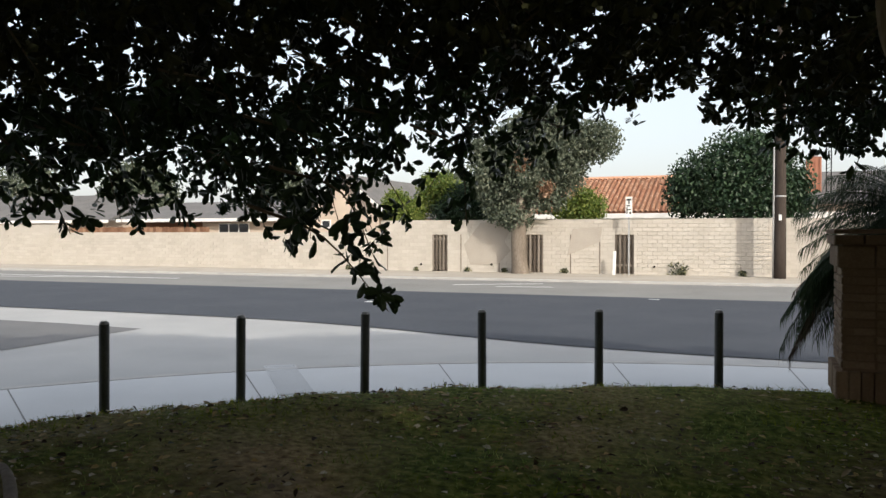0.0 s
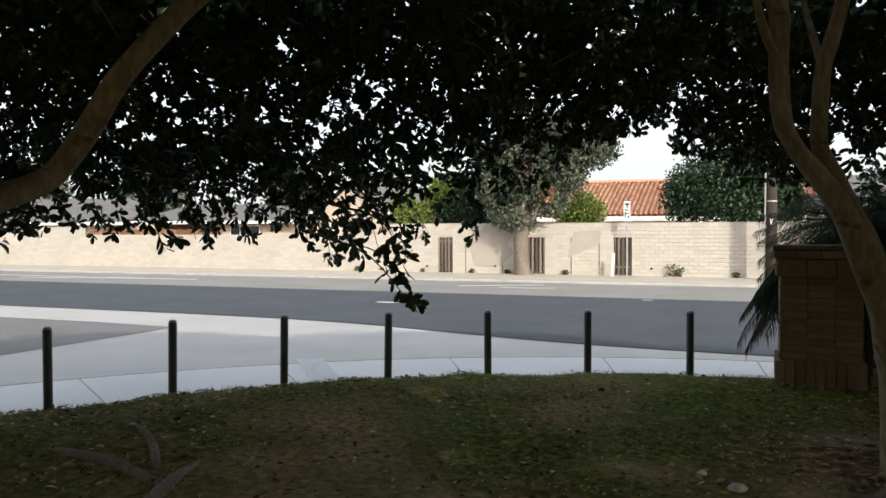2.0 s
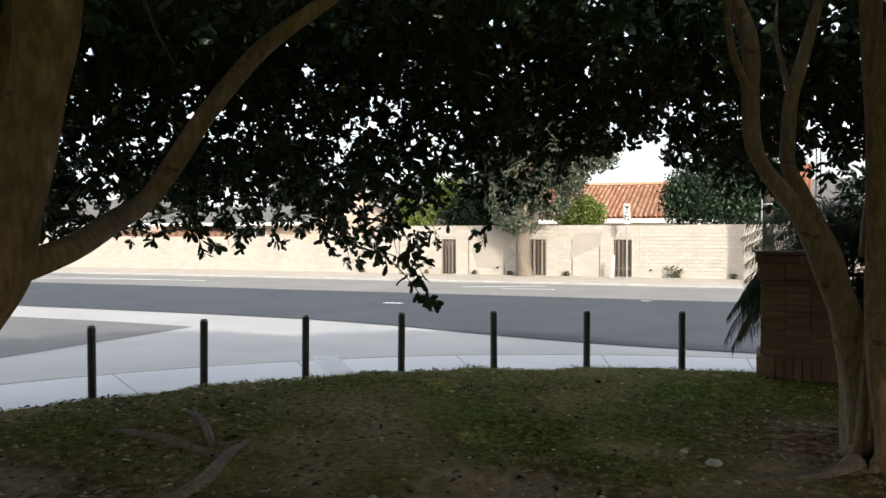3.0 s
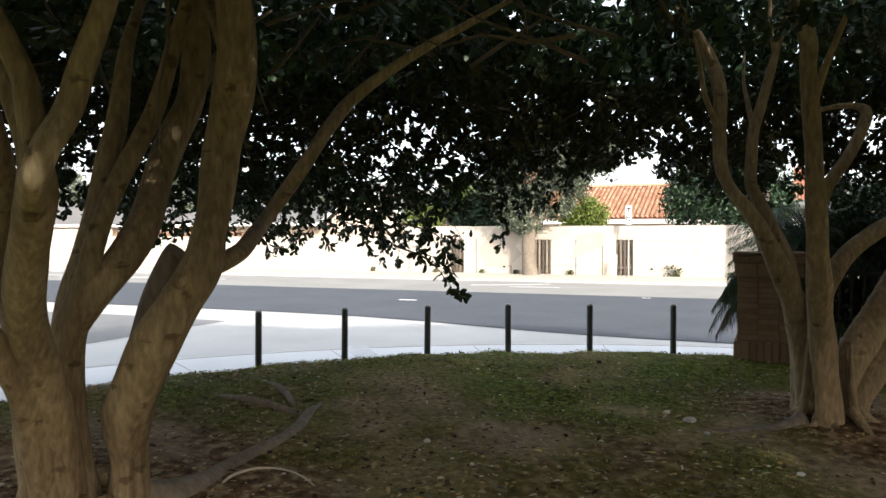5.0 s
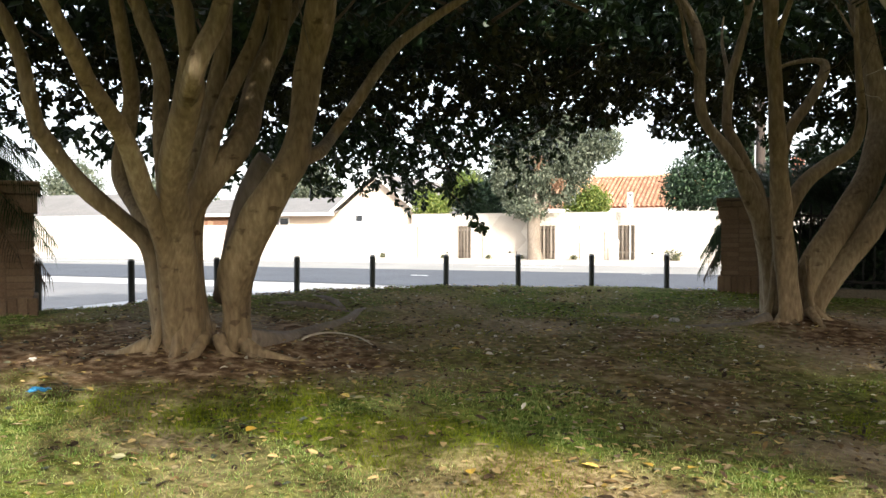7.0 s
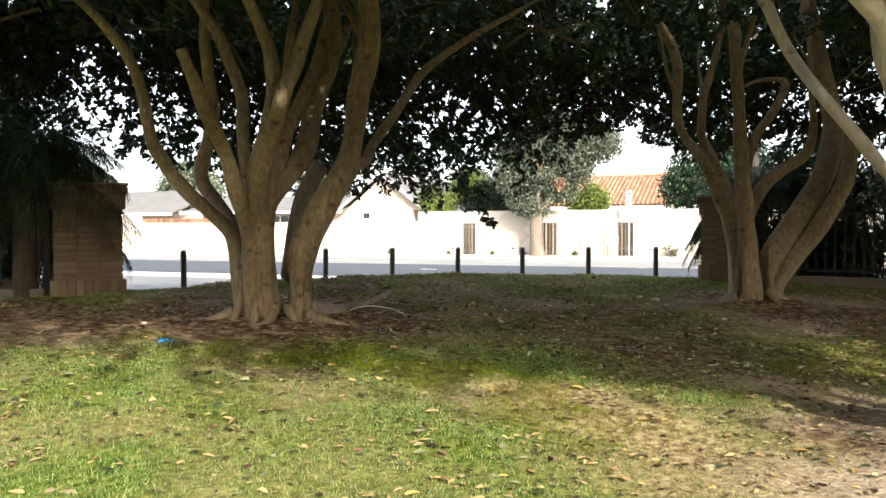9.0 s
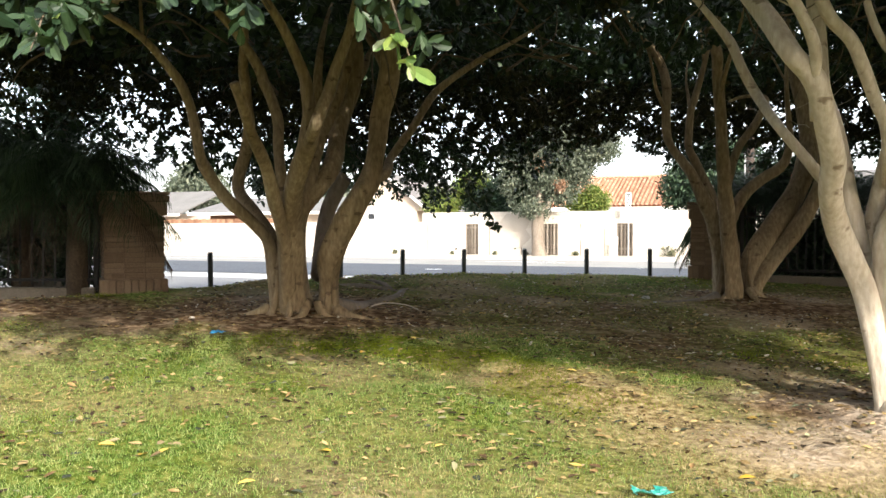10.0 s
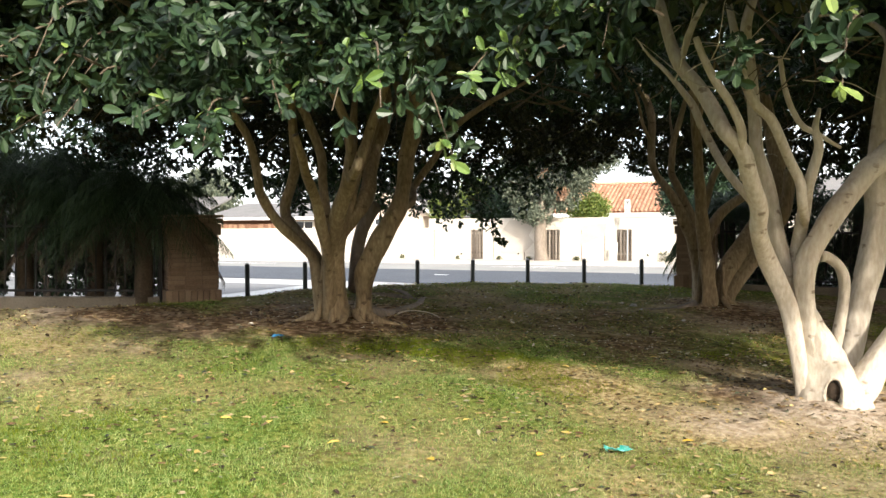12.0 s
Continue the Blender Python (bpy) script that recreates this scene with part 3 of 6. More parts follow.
def build_block_wall():
    wall = thing("wall_north", pose(0, WY, 0), "long cream slump-block garden wall along the far pavement", "wall", kind="structure")
    core = bmesh.new()
    gates = [(-13.75, -13.00), (-9.35, -8.55), (-5.47, -4.68)]
    cuts = [WALL_STEP] + [v for g in gates for v in g] + [WALL_X1]
    box(core, WALL_X0, WALL_STEP, 0.022, 0.19, -0.1, 1.74)
    for a, b in zip(cuts[0::2], cuts[1::2]):
        box(core, a, b, 0.022, 0.19, -0.1, 2.29)
    for a, b in gates:
        box(core, a, b, 0.022, 0.19, 1.66, 2.29)
    part("mortar_core", core, M_MORTAR, wall)
    length = 0.405
    bm = bmesh.new()
    box(bm, 0, length - 0.016, 0, 0.19, 0, COURSE - 0.016, 0.004)
    block = bpy.data.meshes.new("block")
    bm.to_mesh(block)
    bm.free()
    block.materials.append(M_BLOCK)
    rest, count = [], 0
    base_v = np.array([(0, 0, 0), (1, 0, 0), (1, 1, 0), (0, 1, 0), (0, 0, 1), (1, 0, 1), (1, 1, 1), (0, 1, 1)], float)
    base_f = np.array([(3, 2, 1, 0), (4, 5, 6, 7), (0, 1, 5, 4), (1, 2, 6, 5), (2, 3, 7, 6), (3, 0, 4, 7)])
    for row in range(14):
        z = -0.02 + row * COURSE
        x = WALL_X0 + (0.2 if row % 2 else 0.0)
        while x < WALL_X1:
            x1 = x + length - 0.016
            spans = [(x, x1)]
            for a, b in gates:
                if z < 1.66:
                    spans = [s for u, v in spans for s in ((u, min(v, a)), (max(u, b), v)) if s[1] - s[0] > 0.03]
            if x < WALL_STEP:
                spans = [(u, min(v, WALL_STEP)) for u, v in spans] if row < 11 else []
            for u, v in spans:
                whole = v - u > length - 0.02
                jut = float(RNG.uniform(-0.006, 0.004))
                if whole and -9.0 < x < 1.5 and count < 300 and row >= 1:
                    ob = new("block", block)
                    ob.parent = wall
                    ob.location = (u, jut, z)
                    count += 1
                else:
                    rest.append((base_v * (v - u, 0.185, COURSE - 0.016) + (u, jut, z), base_f))
            x += length
    v, f = joined(rest)
    tagged(part("blockwork", quads_mesh("blockwork", v, f), M_BLOCK_REST, wall), kind="stuff")
    for a, b in gates:
        gate = thing("garden_gate", pose((a + b) / 2, WY + 0.02, 0.02), "narrow weathered brown slatted gate set in the wall", "gate", group="gates in the block wall")
        w = (b - a) / 2
        for i in range(5):
            x = -w + 0.03 + i * (2 * w - 0.06) / 4
            part("slat", boxed(x - 0.045, x + 0.045, 0.0, 0.03, 0.02, 1.64 + (0.03 if i % 2 else 0.0), 0.008), M_GATE, gate)
        for z in (0.30, 1.40):
            part("rail", boxed(-w, w, 0.032, 0.07, z, z + 0.09, 0.006), M_GATE, gate)
        part("backing", boxed(-w, w, 0.12, 0.14, 0.0, 1.64), M_BARK_DARK, gate)
    # stucco pilasters and control joints
    for x in (-16.0, -12.35, -10.55, -7.35, -6.1, 3.2):
        part("control_joint", boxed(x - 0.022, x + 0.022, -0.008, 0.01, 0.0, 1.66), M_BARK_DARK, wall)
    # shadows cast on the blocks, painted as thin greyish patches
    for pts in ([(-7.25, 1.90), (-6.0, 2.0), (-6.1, 1.35), (-7.5, 0.75)], [(-11.4, 2.2), (-9.85, 2.2), (-10.3, 1.35), (-10.0, 0.95), (-10.6, 0.35), (-11.9, 0.3), (-12.2, 1.2)]):
        k = len(pts)
        verts = [(x, -0.016, z) for x, z in pts] + [(x, 0.01, z) for x, z in pts]
        part("paint_patch", mesh_of("paint_patch", verts, [tuple(range(k))[::-1], tuple(range(k, 2 * k))] + [(i, (i + 1) % k, (i + 1) % k + k, i + k) for i in range(k)]), M_BLOCK_SHADOW, wall, "greyish patch painted as a cast shadow")
    part("cap_course", boxed(WALL_STEP, WALL_X1, -0.015, 0.2, 2.285, 2.31, 0.005), M_BLOCK_REST, wall)
    part("cap_course", boxed(WALL_X0, WALL_STEP - 0.01, -0.015, 0.2, 1.735, 1.76, 0.005), M_BLOCK_REST, wall)


build_block_wall()


# ---- bollards ----
def build_bollards():
    r, h = 0.045, 0.92
    prof = [(r, -0.15), (r, h - 0.05), (r * 0.98, h - 0.03), (r * 0.85, h - 0.012), (r * 0.55, h), (0.0, h + 0.004)]
    first = None
    for k in range(13):
        a = radians(102.2 + 7.63 * (k - 1))
        x, y = CX + RB * math.cos(a), CY + RB * math.sin(a)
        if a > math.pi:
            x, y = CX - RB, CY - (a - math.pi) * RB
        if k == 0:
            continue
        m = pose(x, y, 0.02, float(RNG.uniform(-0.6, 0.6)), float(RNG.uniform(-0.6, 0.6)), 40 * k)
        if first is None:
            first = thing("bollard", m, "dark steel pipe bollard with a worn pale domed cap", "bollard", group="bollards round the corner")
            for name, rows, mat in (("post", prof[:3], M_BOLLARD), ("cap", prof[2:], M_BOLLARD_CAP)):
                bm = bmesh.new()
                n = 16
                rings = [[bm.verts.new((q * math.cos(2 * math.pi * i / n), q * math.sin(2 * math.pi * i / n), z)) for i in range(n)] for q, z in rows if q > 0]
                for p, q in zip(rings, rings[1:]):
                    for i in range(n):
                        bm.faces.new((p[i], p[(i + 1) % n], q[(i + 1) % n], q[i])).smooth = True
                if name == "cap":
                    bm.faces.new(rings[-1])
                part(name, bm, mat, first, "worn pale domed top" if name == "cap" else "")
        else:
            copy_thing(first, m)


build_bollards()


# ---- brick pillars and iron fences ----
def build_pillar(m, half=0.345, height=1.24):
    p = thing("brick_pillar", m, "square brown brick pillar with soldier-course plinth and corbelled cap", "pillar", group="brick pillars")
    core = bmesh.new()
    box(core, -half + 0.012, half - 0.012, -half + 0.012, half - 0.012, -0.3, height - 0.03)
    part("mortar_core", core, M_BRICK_MORTAR, p)
    meshes = {}

    def brick(w, h, d):
        key = (round(w, 3), round(h, 3), round(d, 3))
        if key not in meshes:
            me = bpy.data.meshes.new("brick")
            bm = boxed(-w / 2, w / 2, -d / 2, d / 2, 0, h, 0.005)
            bm.to_mesh(me)
            bm.free()
            me.materials.append(M_BRICK)
            meshes[key] = me
        return meshes[key]

    def ring(z, h, w, out, n, shift):
        hs = half + out
        for side in range(4):
            turn = Matrix.Rotation(side * math.pi / 2, 4, "Z")
            for i in range(n):
                x = -hs + (i + 0.5) * 2 * hs / n
                ob = new("brick", brick(2 * hs / n - 0.010, h - 0.010, 0.09))
                ob.parent = p
                ob.matrix_basis = turn @ pose(x + shift, -hs + 0.045 + float(RNG.uniform(-0.003, 0.003)), z)
    ring(-0.03, 0.24, 0.07, 0.035, 9, 0)
    courses, z = 12, 0.22
    ch = (height - 0.22 - 0.27) / courses
    for c in range(courses):
        ring(z, ch, 0.2, 0.0, 3, 0.0 if c % 2 else 0.004)
        z += ch
    ring(z, 0.17, 0.2, 0.03, 3, 0)
    z += 0.17
    ring(z, 0.08, 0.2, 0.055, 4, 0)
    part("cap_slab", boxed(-half - 0.06, half + 0.06, -half - 0.06, half + 0.06, height - 0.02, height + 0.015, 0.008), M_BRICK, p)
    return p


build_pillar(pose(1.17, 8.02, 0.50, 0, 0, 0))
build_pillar(pose(-5.20, 1.42, 0.50, 0, 0, 48))


def build_fence(name, x0, y0, x1, y1, z0, z1):
    d = Vector((x1 - x0, y1 - y0, 0))
    length, yaw = d.length, math.degrees(math.atan2(d.y, d.x))
    f = thing(name, pose(x0, y0, z0, 0, -math.degrees(math.atan2(z1 - z0, length)), yaw), "black iron picket fence on a low concrete curb", "fence")
    part("footing", boxed(0, length, -0.08, 0.08, -0.35, 0.10, 0.012), M_FOOTING, f, "low brownish concrete curb under the fence, darkened for shade")
    for z in (0.17, 1.05):
        part("rail", boxed(0, length, -0.016, 0.016, z, z + 0.035, 0.004), M_IRON, f)
    bm = boxed(-0.010, 0.010, -0.010, 0.010, 0.13, 1.22)
    picket = bpy.data.meshes.new("picket")
    bm.to_mesh(picket)
    bm.free()
    picket.materials.append(M_IRON)
    for i in range(int(length / 0.13)):
        ob = new("picket", picket)
        ob.parent = f
        ob.location = (0.08 + i * 0.13, 0, 0)
    for i in range(int(length / 2.4) + 1):
        part("post", boxed(i * 2.4 - 0.03, i * 2.4 + 0.03, -0.03, 0.03, 0.0, 1.28, 0.004), M_IRON, f)


build_fence("iron_fence", -5.48, 1.12, -12.5, -3.4, 0.50, 0.62)
build_fence("iron_fence", 1.60, 8.05, 13.0, 8.6, 0.45, 0.30)

# unseen wall added behind the camera to close the place and block light
tagged(part("wall_south", boxed(-40, 45, -24.3, -24.0, -0.2, 6.5), M_STUCCO), "plain tan stucco wall added out of view behind the lawn", "wall", kind="structure")


# ---- the fig trees ----
def fig_tree(label, bark):
    t = thing("fig_tree", pose(0, 0, 0), label, "tree", group="fig trees on the lawn")
    t["bark"] = bark.name
    return t


def limb(tree, rows, name="limb"):
    rows = [(*r[:3], r[3] * (0.90 if tree is fig_one else 0.96)) for r in rows]
    on_ground = rows[0][2] < 0.75
    if on_ground:
        x, y, z, r = rows[0]
        rows = [(x, y, z - 0.22, r * 1.3), (x, y, z + 0.02, r * 1.1)] + rows[1:]
    if not on_ground:
        # begins inside the wood that bears it
        p, q = np.array(rows[0][:3]), np.array(rows[1][:3])
        rows = [(*(p + (p - q) * 0.25 / np.linalg.norm(p - q)), rows[0][3] * 0.45), (*rows[0][:3], rows[0][3] * 0.9)] + rows[1:]
    rise = rows[-1][2] - rows[-2][2]
    if rows[-1][2] > 2.5 and rows[-1][3] > 0.03 and rise > 0.5 * math.dist(rows[-1][:3], rows[-2][:3]):
        # on up into the crown, thinner and thinner
        rng = np.random.default_rng(int(abs(rows[-1][0]) * 100))
        a, b = np.array(rows[-2][:3]), np.array(rows[-1][:3])
        d = (b - a) / np.linalg.norm(b - a)
        r = rows[-1][3]
        for f in (0.75, 0.52, 0.32, 0.14):
            d = d + rng.normal(0, 0.16, 3) + np.array([0, 0, 0.05])
            d /= np.linalg.norm(d)
            b = b + d * 0.45
            rows.append((*b, r * f))
    sides = 20 if rows[0][3] > 0.08 else (10 if rows[0][3] > 0.03 else 7)
    me = tube(name, rows, sides, 5, 0.10 if rows[0][3] > 0.05 else 0.04, (rows[0][0] * 7 + rows[0][2] * 3) % 6.28, 0.14 if on_ground else (0.08 if rows[0][3] > 0.05 else 0.0))
    if rows[0][3] > 0.035:
        forks(tree, rows)
    return part("trunk" if on_ground else name, me, bpy.data.materials[tree["bark"]], tree)


def forks(tree, rows):
    """Thin side branches that leave a limb under the crown."""
    rng = np.random.default_rng(int(abs(rows[0][0] * 37 + rows[-1][1] * 91)))
    high = [k for k in range(1, len(rows) - 1) if rows[k][2] > 2.8]
    for k in high[::2]:
        p, r = np.array(rows[k][:3]), rows[k][3]
        d = np.array(rows[k + 1][:3]) - np.array(rows[k - 1][:3])
        d /= np.linalg.norm(d)
        out = rng.normal(size=3) * np.array([1, 1, 0.3]) + np.array([0, 0, 0.7])
        d = d * 0.7 + out / np.linalg.norm(out) * 0.9
        line = [(*p, r * 0.55)]
        for f in (0.45, 0.33, 0.22, 0.10):
            d = d + rng.normal(0, 0.2, 3)
            d /= np.linalg.norm(d)
            p = p + d * rng.uniform(0.25, 0.42)
            line.append((*p, r * f))
        if np.min([np.hypot(q[0] - 1.3, 0) for q in line]) < 1.2 and min(q[2] for q in line) < 2.5 and min(q[1] for q in line) < 1.5:
            continue
        part("branch", tube("branch", line, 7, 3, 0.05, k), bpy.data.materials[tree["bark"]], tree)


def ridges(tree, x, y, n, reach_in, seed, shut=None):
    """Folds of wood that climb from the roots into the stems."""
    rng = np.random.default_rng(seed)
    for i in range(n):
        a = 2 * math.pi * (i + rng.uniform(-0.3, 0.3)) / n
        top = rng.uniform(0.45, 0.85)
        if shut is not None and math.cos(a - radians(shut)) > 0.35:
            continue
        rows = []
        for u in np.linspace(0, 1, 7):
            far = reach_in * (0.98 + 0.95 * (1 - u) ** 4 - 0.14 * u)
            aa = a + 0.25 * u * math.sin(3 * i)
            px, py = x + math.cos(aa) * far, y + math.sin(aa) * far
            g = float(lawn_height(px, py))
            rows.append((px, py, g - 0.07 + (top + 0.07) * u ** 1.5, 0.042 * (1 - 0.55 * u) * (1 - 0.8 * max(0, u - 0.8) / 0.2)))
        part("root_ridge", tube("root_ridge", rows, 9, 4, 0.14, i), bpy.data.materials[tree["bark"]], tree)


def roots(tree, x, y, n, r, seed, skip=()):
    rng = np.random.default_rng(seed)
    for i in range(n):
        a = 2 * math.pi * (i + rng.uniform(-0.3, 0.3)) / n
        reach = rng.uniform(0.25, 0.6)
        rows = []
        for k, u in enumerate(np.linspace(0, 1, 6)):
            aa = a + 0.5 * rng.uniform(-1, 1) * u
            px, py = x + math.cos(aa) * (0.16 + reach * u), y + math.sin(aa) * (0.16 + reach * u)
            g = float(lawn_height(px, py))
            rows.append((px, py, g + 0.10 * (1 - u) ** 3 - 0.05 * u - 0.01, r * (1 - 0.75 * u)))
        part("root", tube("root", rows, 9, 3, 0.08, i), bpy.data.materials[tree["bark"]], tree)


fig_one = fig_tree("multi-stemmed fig tree with smooth grey-brown trunks on bare earth", M_BARK)
fig_two = fig_tree("multi-stemmed fig tree with twisting grey limbs near the pillar", M_BARK)
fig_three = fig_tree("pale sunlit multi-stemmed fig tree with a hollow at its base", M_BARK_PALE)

limb(fig_one, [(-2.13, 0.91, 0.42, 0.112), (-2.12, 0.91, 0.72, 0.108), (-2.08, 0.85, 0.95, 0.136), (-2.02, 0.83, 1.09, 0.137), (-1.92, 0.81, 1.27, 0.136), (-1.82, 0.81, 1.45, 0.135), (-1.73, 0.87, 1.63, 0.131), (-1.65, 0.95, 1.81, 0.125), (-1.62, 0.99, 1.99, 0.111), (-1.61, 1.04, 2.18, 0.108), (-1.61, 1.09, 2.44, 0.113), (-1.55, 1.08, 2.64, 0.116), (-1.47, 1.02, 2.84, 0.114), (-1.44, 1.00, 3.02, 0.110)])
limb(fig_one, [(-2.60, 0.73, 0.42, 0.085), (-2.61, 0.69, 0.80, 0.092), (-2.64, 0.70, 1.00, 0.092), (-2.66, 0.63, 1.20, 0.076), (-2.72, 0.55, 1.31, 0.068), (-2.78, 0.42, 1.43, 0.067), (-2.87, 0.28, 1.57, 0.066), (-2.95, 0.18, 1.72, 0.062), (-2.95, 0.05, 1.85, 0.061), (-2.95, -0.05, 1.97, 0.056), (-2.92, -0.14, 2.15, 0.054), (-2.95, -0.17, 2.37, 0.053), (-2.97, -0.24, 2.55, 0.054), (-3.01, -0.34, 2.72, 0.050)])
limb(fig_one, [(-2.47, 0.68, 0.40, 0.095), (-2.38, 0.57, 0.74, 0.106), (-2.35, 0.50, 0.96, 0.105), (-2.28, 0.36, 1.20, 0.085), (-2.24, 0.23, 1.37, 0.076), (-2.21, 0.09, 1.53, 0.071), (-2.18, -0.02, 1.71, 0.066), (-2.14, -0.17, 1.88, 0.061), (-2.08, -0.36, 2.00, 0.059), (-2.03, -0.54, 2.12, 0.057), (-1.96, -0.70, 2.25, 0.054), (-1.93, -0.81, 2.35, 0.050), (-1.93, -0.90, 2.49, 0.047)])
limb(fig_one, [(-2.36, 0.70, 0.40, 0.120), (-2.35, 0.67, 0.66, 0.133), (-2.32, 0.60, 0.95, 0.128), (-2.26, 0.46, 1.24, 0.110), (-2.16, 0.30, 1.47, 0.103), (-2.06, 0.18, 1.68, 0.097), (-1.94, 0.10, 1.87, 0.098), (-1.82, 0.03, 2.06, 0.096), (-1.80, 0.03, 2.20, 0.093), (-1.78, 0.00, 2.37, 0.071), (-1.79, -0.02, 2.55, 0.067), (-1.81, -0.04, 2.70, 0.064)])
limb(fig_one, [(-1.82, 0.03, 2.06, 0.070), (-1.65, -0.12, 2.19, 0.071), (-1.60, -0.10, 2.34, 0.068), (-1.58, 0.00, 2.51, 0.066), (-1.54, 0.04, 2.70, 0.064)])
limb(fig_one, [(-2.36, 0.84, 0.40, 0.110), (-2.39, 0.80, 0.65, 0.118), (-2.40, 0.76, 0.94, 0.113), (-2.40, 0.72, 1.24, 0.112), (-2.35, 0.70, 1.43, 0.104), (-2.29, 0.70, 1.54, 0.102), (-2.18, 0.73, 1.67, 0.102), (-2.10, 0.86, 1.85, 0.102), (-2.11, 1.03, 2.05, 0.101), (-2.18, 1.22, 2.31, 0.100), (-2.19, 1.37, 2.57, 0.102), (-2.13, 1.47, 2.82, 0.103), (-2.10, 1.49, 3.14, 0.099)])
limb(fig_one, [(-2.28, 0.36, 1.51, 0.061), (-2.34, 0.42, 1.72, 0.062), (-2.41, 0.48, 1.93, 0.063), (-2.48, 0.56, 2.16, 0.064), (-2.53, 0.63, 2.39, 0.065), (-2.61, 0.64, 2.61, 0.065), (-2.71, 0.65, 2.80, 0.064), (-2.79, 0.64, 2.99, 0.062)])
limb(fig_one, [(-2.76, 0.80, 1.27, 0.075), (-3.10, 0.98, 1.51, 0.079), (-3.36, 1.10, 1.72, 0.077), (-3.37, 1.12, 1.92, 0.077), (-3.28, 1.10, 2.12, 0.073), (-3.15, 1.00, 2.38, 0.071), (-3.08, 0.86, 2.66, 0.067), (-3.03, 0.76, 2.86, 0.064), (-2.99, 0.68, 3.02, 0.059)])
limb(fig_one, [(-2.55, 0.86, 1.38, 0.084), (-2.52, 0.90, 1.63, 0.082), (-2.43, 0.92, 1.87, 0.078), (-2.39, 0.98, 2.14, 0.075), (-2.38, 1.04, 2.41, 0.072), (-2.37, 1.11, 2.65, 0.067)])
limb(fig_one, [(-2.27, 0.65, 1.49, 0.071), (-2.19, 0.69, 1.77, 0.068), (-2.18, 0.78, 2.03, 0.065), (-2.16, 0.88, 2.26, 0.066), (-2.14, 1.03, 2.50, 0.065), (-2.08, 1.12, 2.74, 0.062)])
limb(fig_one, [(-1.64, 1.00, 1.80, 0.070), (-1.62, 1.25, 1.88, 0.060), (-1.79, 1.65, 1.99, 0.057), (-1.96, 2.04, 2.10, 0.057), (-1.85, 2.13, 2.30, 0.058), (-1.70, 2.13, 2.48, 0.055), (-1.65, 2.31, 2.70, 0.054), (-1.58, 2.52, 2.93, 0.053), (-1.38, 2.68, 3.14, 0.046), (-1.08, 2.78, 3.34, 0.038), (-0.78, 2.92, 3.52, 0.028), (-0.50, 3.08, 3.72, 0.017), (-0.30, 3.15, 3.90, 0.005)])
limb(fig_two, [(1.64, 4.85, 0.51, 0.096), (1.61, 4.85, 0.80, 0.100), (1.59, 4.82, 1.05, 0.104), (1.57, 4.76, 1.30, 0.103), (1.56, 4.67, 1.55, 0.102), (1.54, 4.60, 1.79, 0.093), (1.53, 4.54, 2.03, 0.089), (1.51, 4.47, 2.34, 0.084), (1.50, 4.47, 2.66, 0.076), (1.48, 4.43, 2.97, 0.072), (1.46, 4.41, 3.28, 0.067), (1.45, 4.39, 3.52, 0.067)])
limb(fig_two, [(1.47, 5.15, 0.50, 0.095), (1.45, 5.15, 0.91, 0.100), (1.42, 5.10, 1.17, 0.104), (1.38, 5.05, 1.39, 0.103), (1.29, 4.95, 1.60, 0.094), (1.20, 4.90, 1.81, 0.081), (1.10, 4.87, 2.03, 0.072), (0.99, 4.86, 2.20, 0.064), (0.86, 4.86, 2.38, 0.060), (0.79, 4.88, 2.56, 0.061), (0.77, 4.92, 2.87, 0.061), (0.77, 4.98, 3.18, 0.061), (0.72, 5.05, 3.42, 0.062), (0.62, 5.15, 3.67, 0.058)])
limb(fig_two, [(1.41, 5.34, 1.30, 0.089), (1.35, 5.34, 1.57, 0.089), (1.30, 5.35, 1.79, 0.085), (1.20, 5.35, 2.02, 0.072), (1.10, 5.36, 2.25, 0.063), (1.02, 5.35, 2.43, 0.058), (1.02, 5.38, 2.66, 0.056), (1.04, 5.39, 2.93, 0.054), (1.10, 5.42, 3.15, 0.050)])
limb(fig_two, [(1.59, 4.98, 1.39, 0.085), (1.65, 5.01, 1.58, 0.085), (1.80, 5.10, 1.81, 0.081), (2.00, 5.20, 1.98, 0.076), (2.19, 5.24, 2.11, 0.072), (2.28, 5.26, 2.27, 0.059), (2.31, 5.28, 2.53, 0.046), (2.29, 5.27, 2.78, 0.038)])
limb(fig_two, [(1.56, 5.39, 2.01, 0.062), (1.60, 5.41, 2.23, 0.062), (1.68, 5.45, 2.45, 0.060), (1.81, 5.55, 2.64, 0.058), (1.93, 5.69, 2.87, 0.056), (2.00, 5.79, 3.09, 0.054), (1.89, 5.79, 3.16, 0.032), (1.68, 5.77, 3.15, 0.025), (1.52, 5.72, 3.09, 0.018)])
limb(fig_two, [(1.75, 5.20, 0.51, 0.129), (1.81, 5.24, 0.79, 0.134), (1.93, 5.32, 1.04, 0.143), (2.09, 5.45, 1.30, 0.148), (2.26, 5.60, 1.57, 0.154), (2.41, 5.75, 1.84, 0.155), (2.51, 5.85, 2.11, 0.151), (2.56, 5.95, 2.38, 0.144), (2.57, 6.00, 2.61, 0.131), (2.51, 6.02, 2.93, 0.118), (2.43, 6.02, 3.30, 0.109), (2.36, 6.00, 3.62, 0.100), (2.31, 5.95, 3.84, 0.095)])
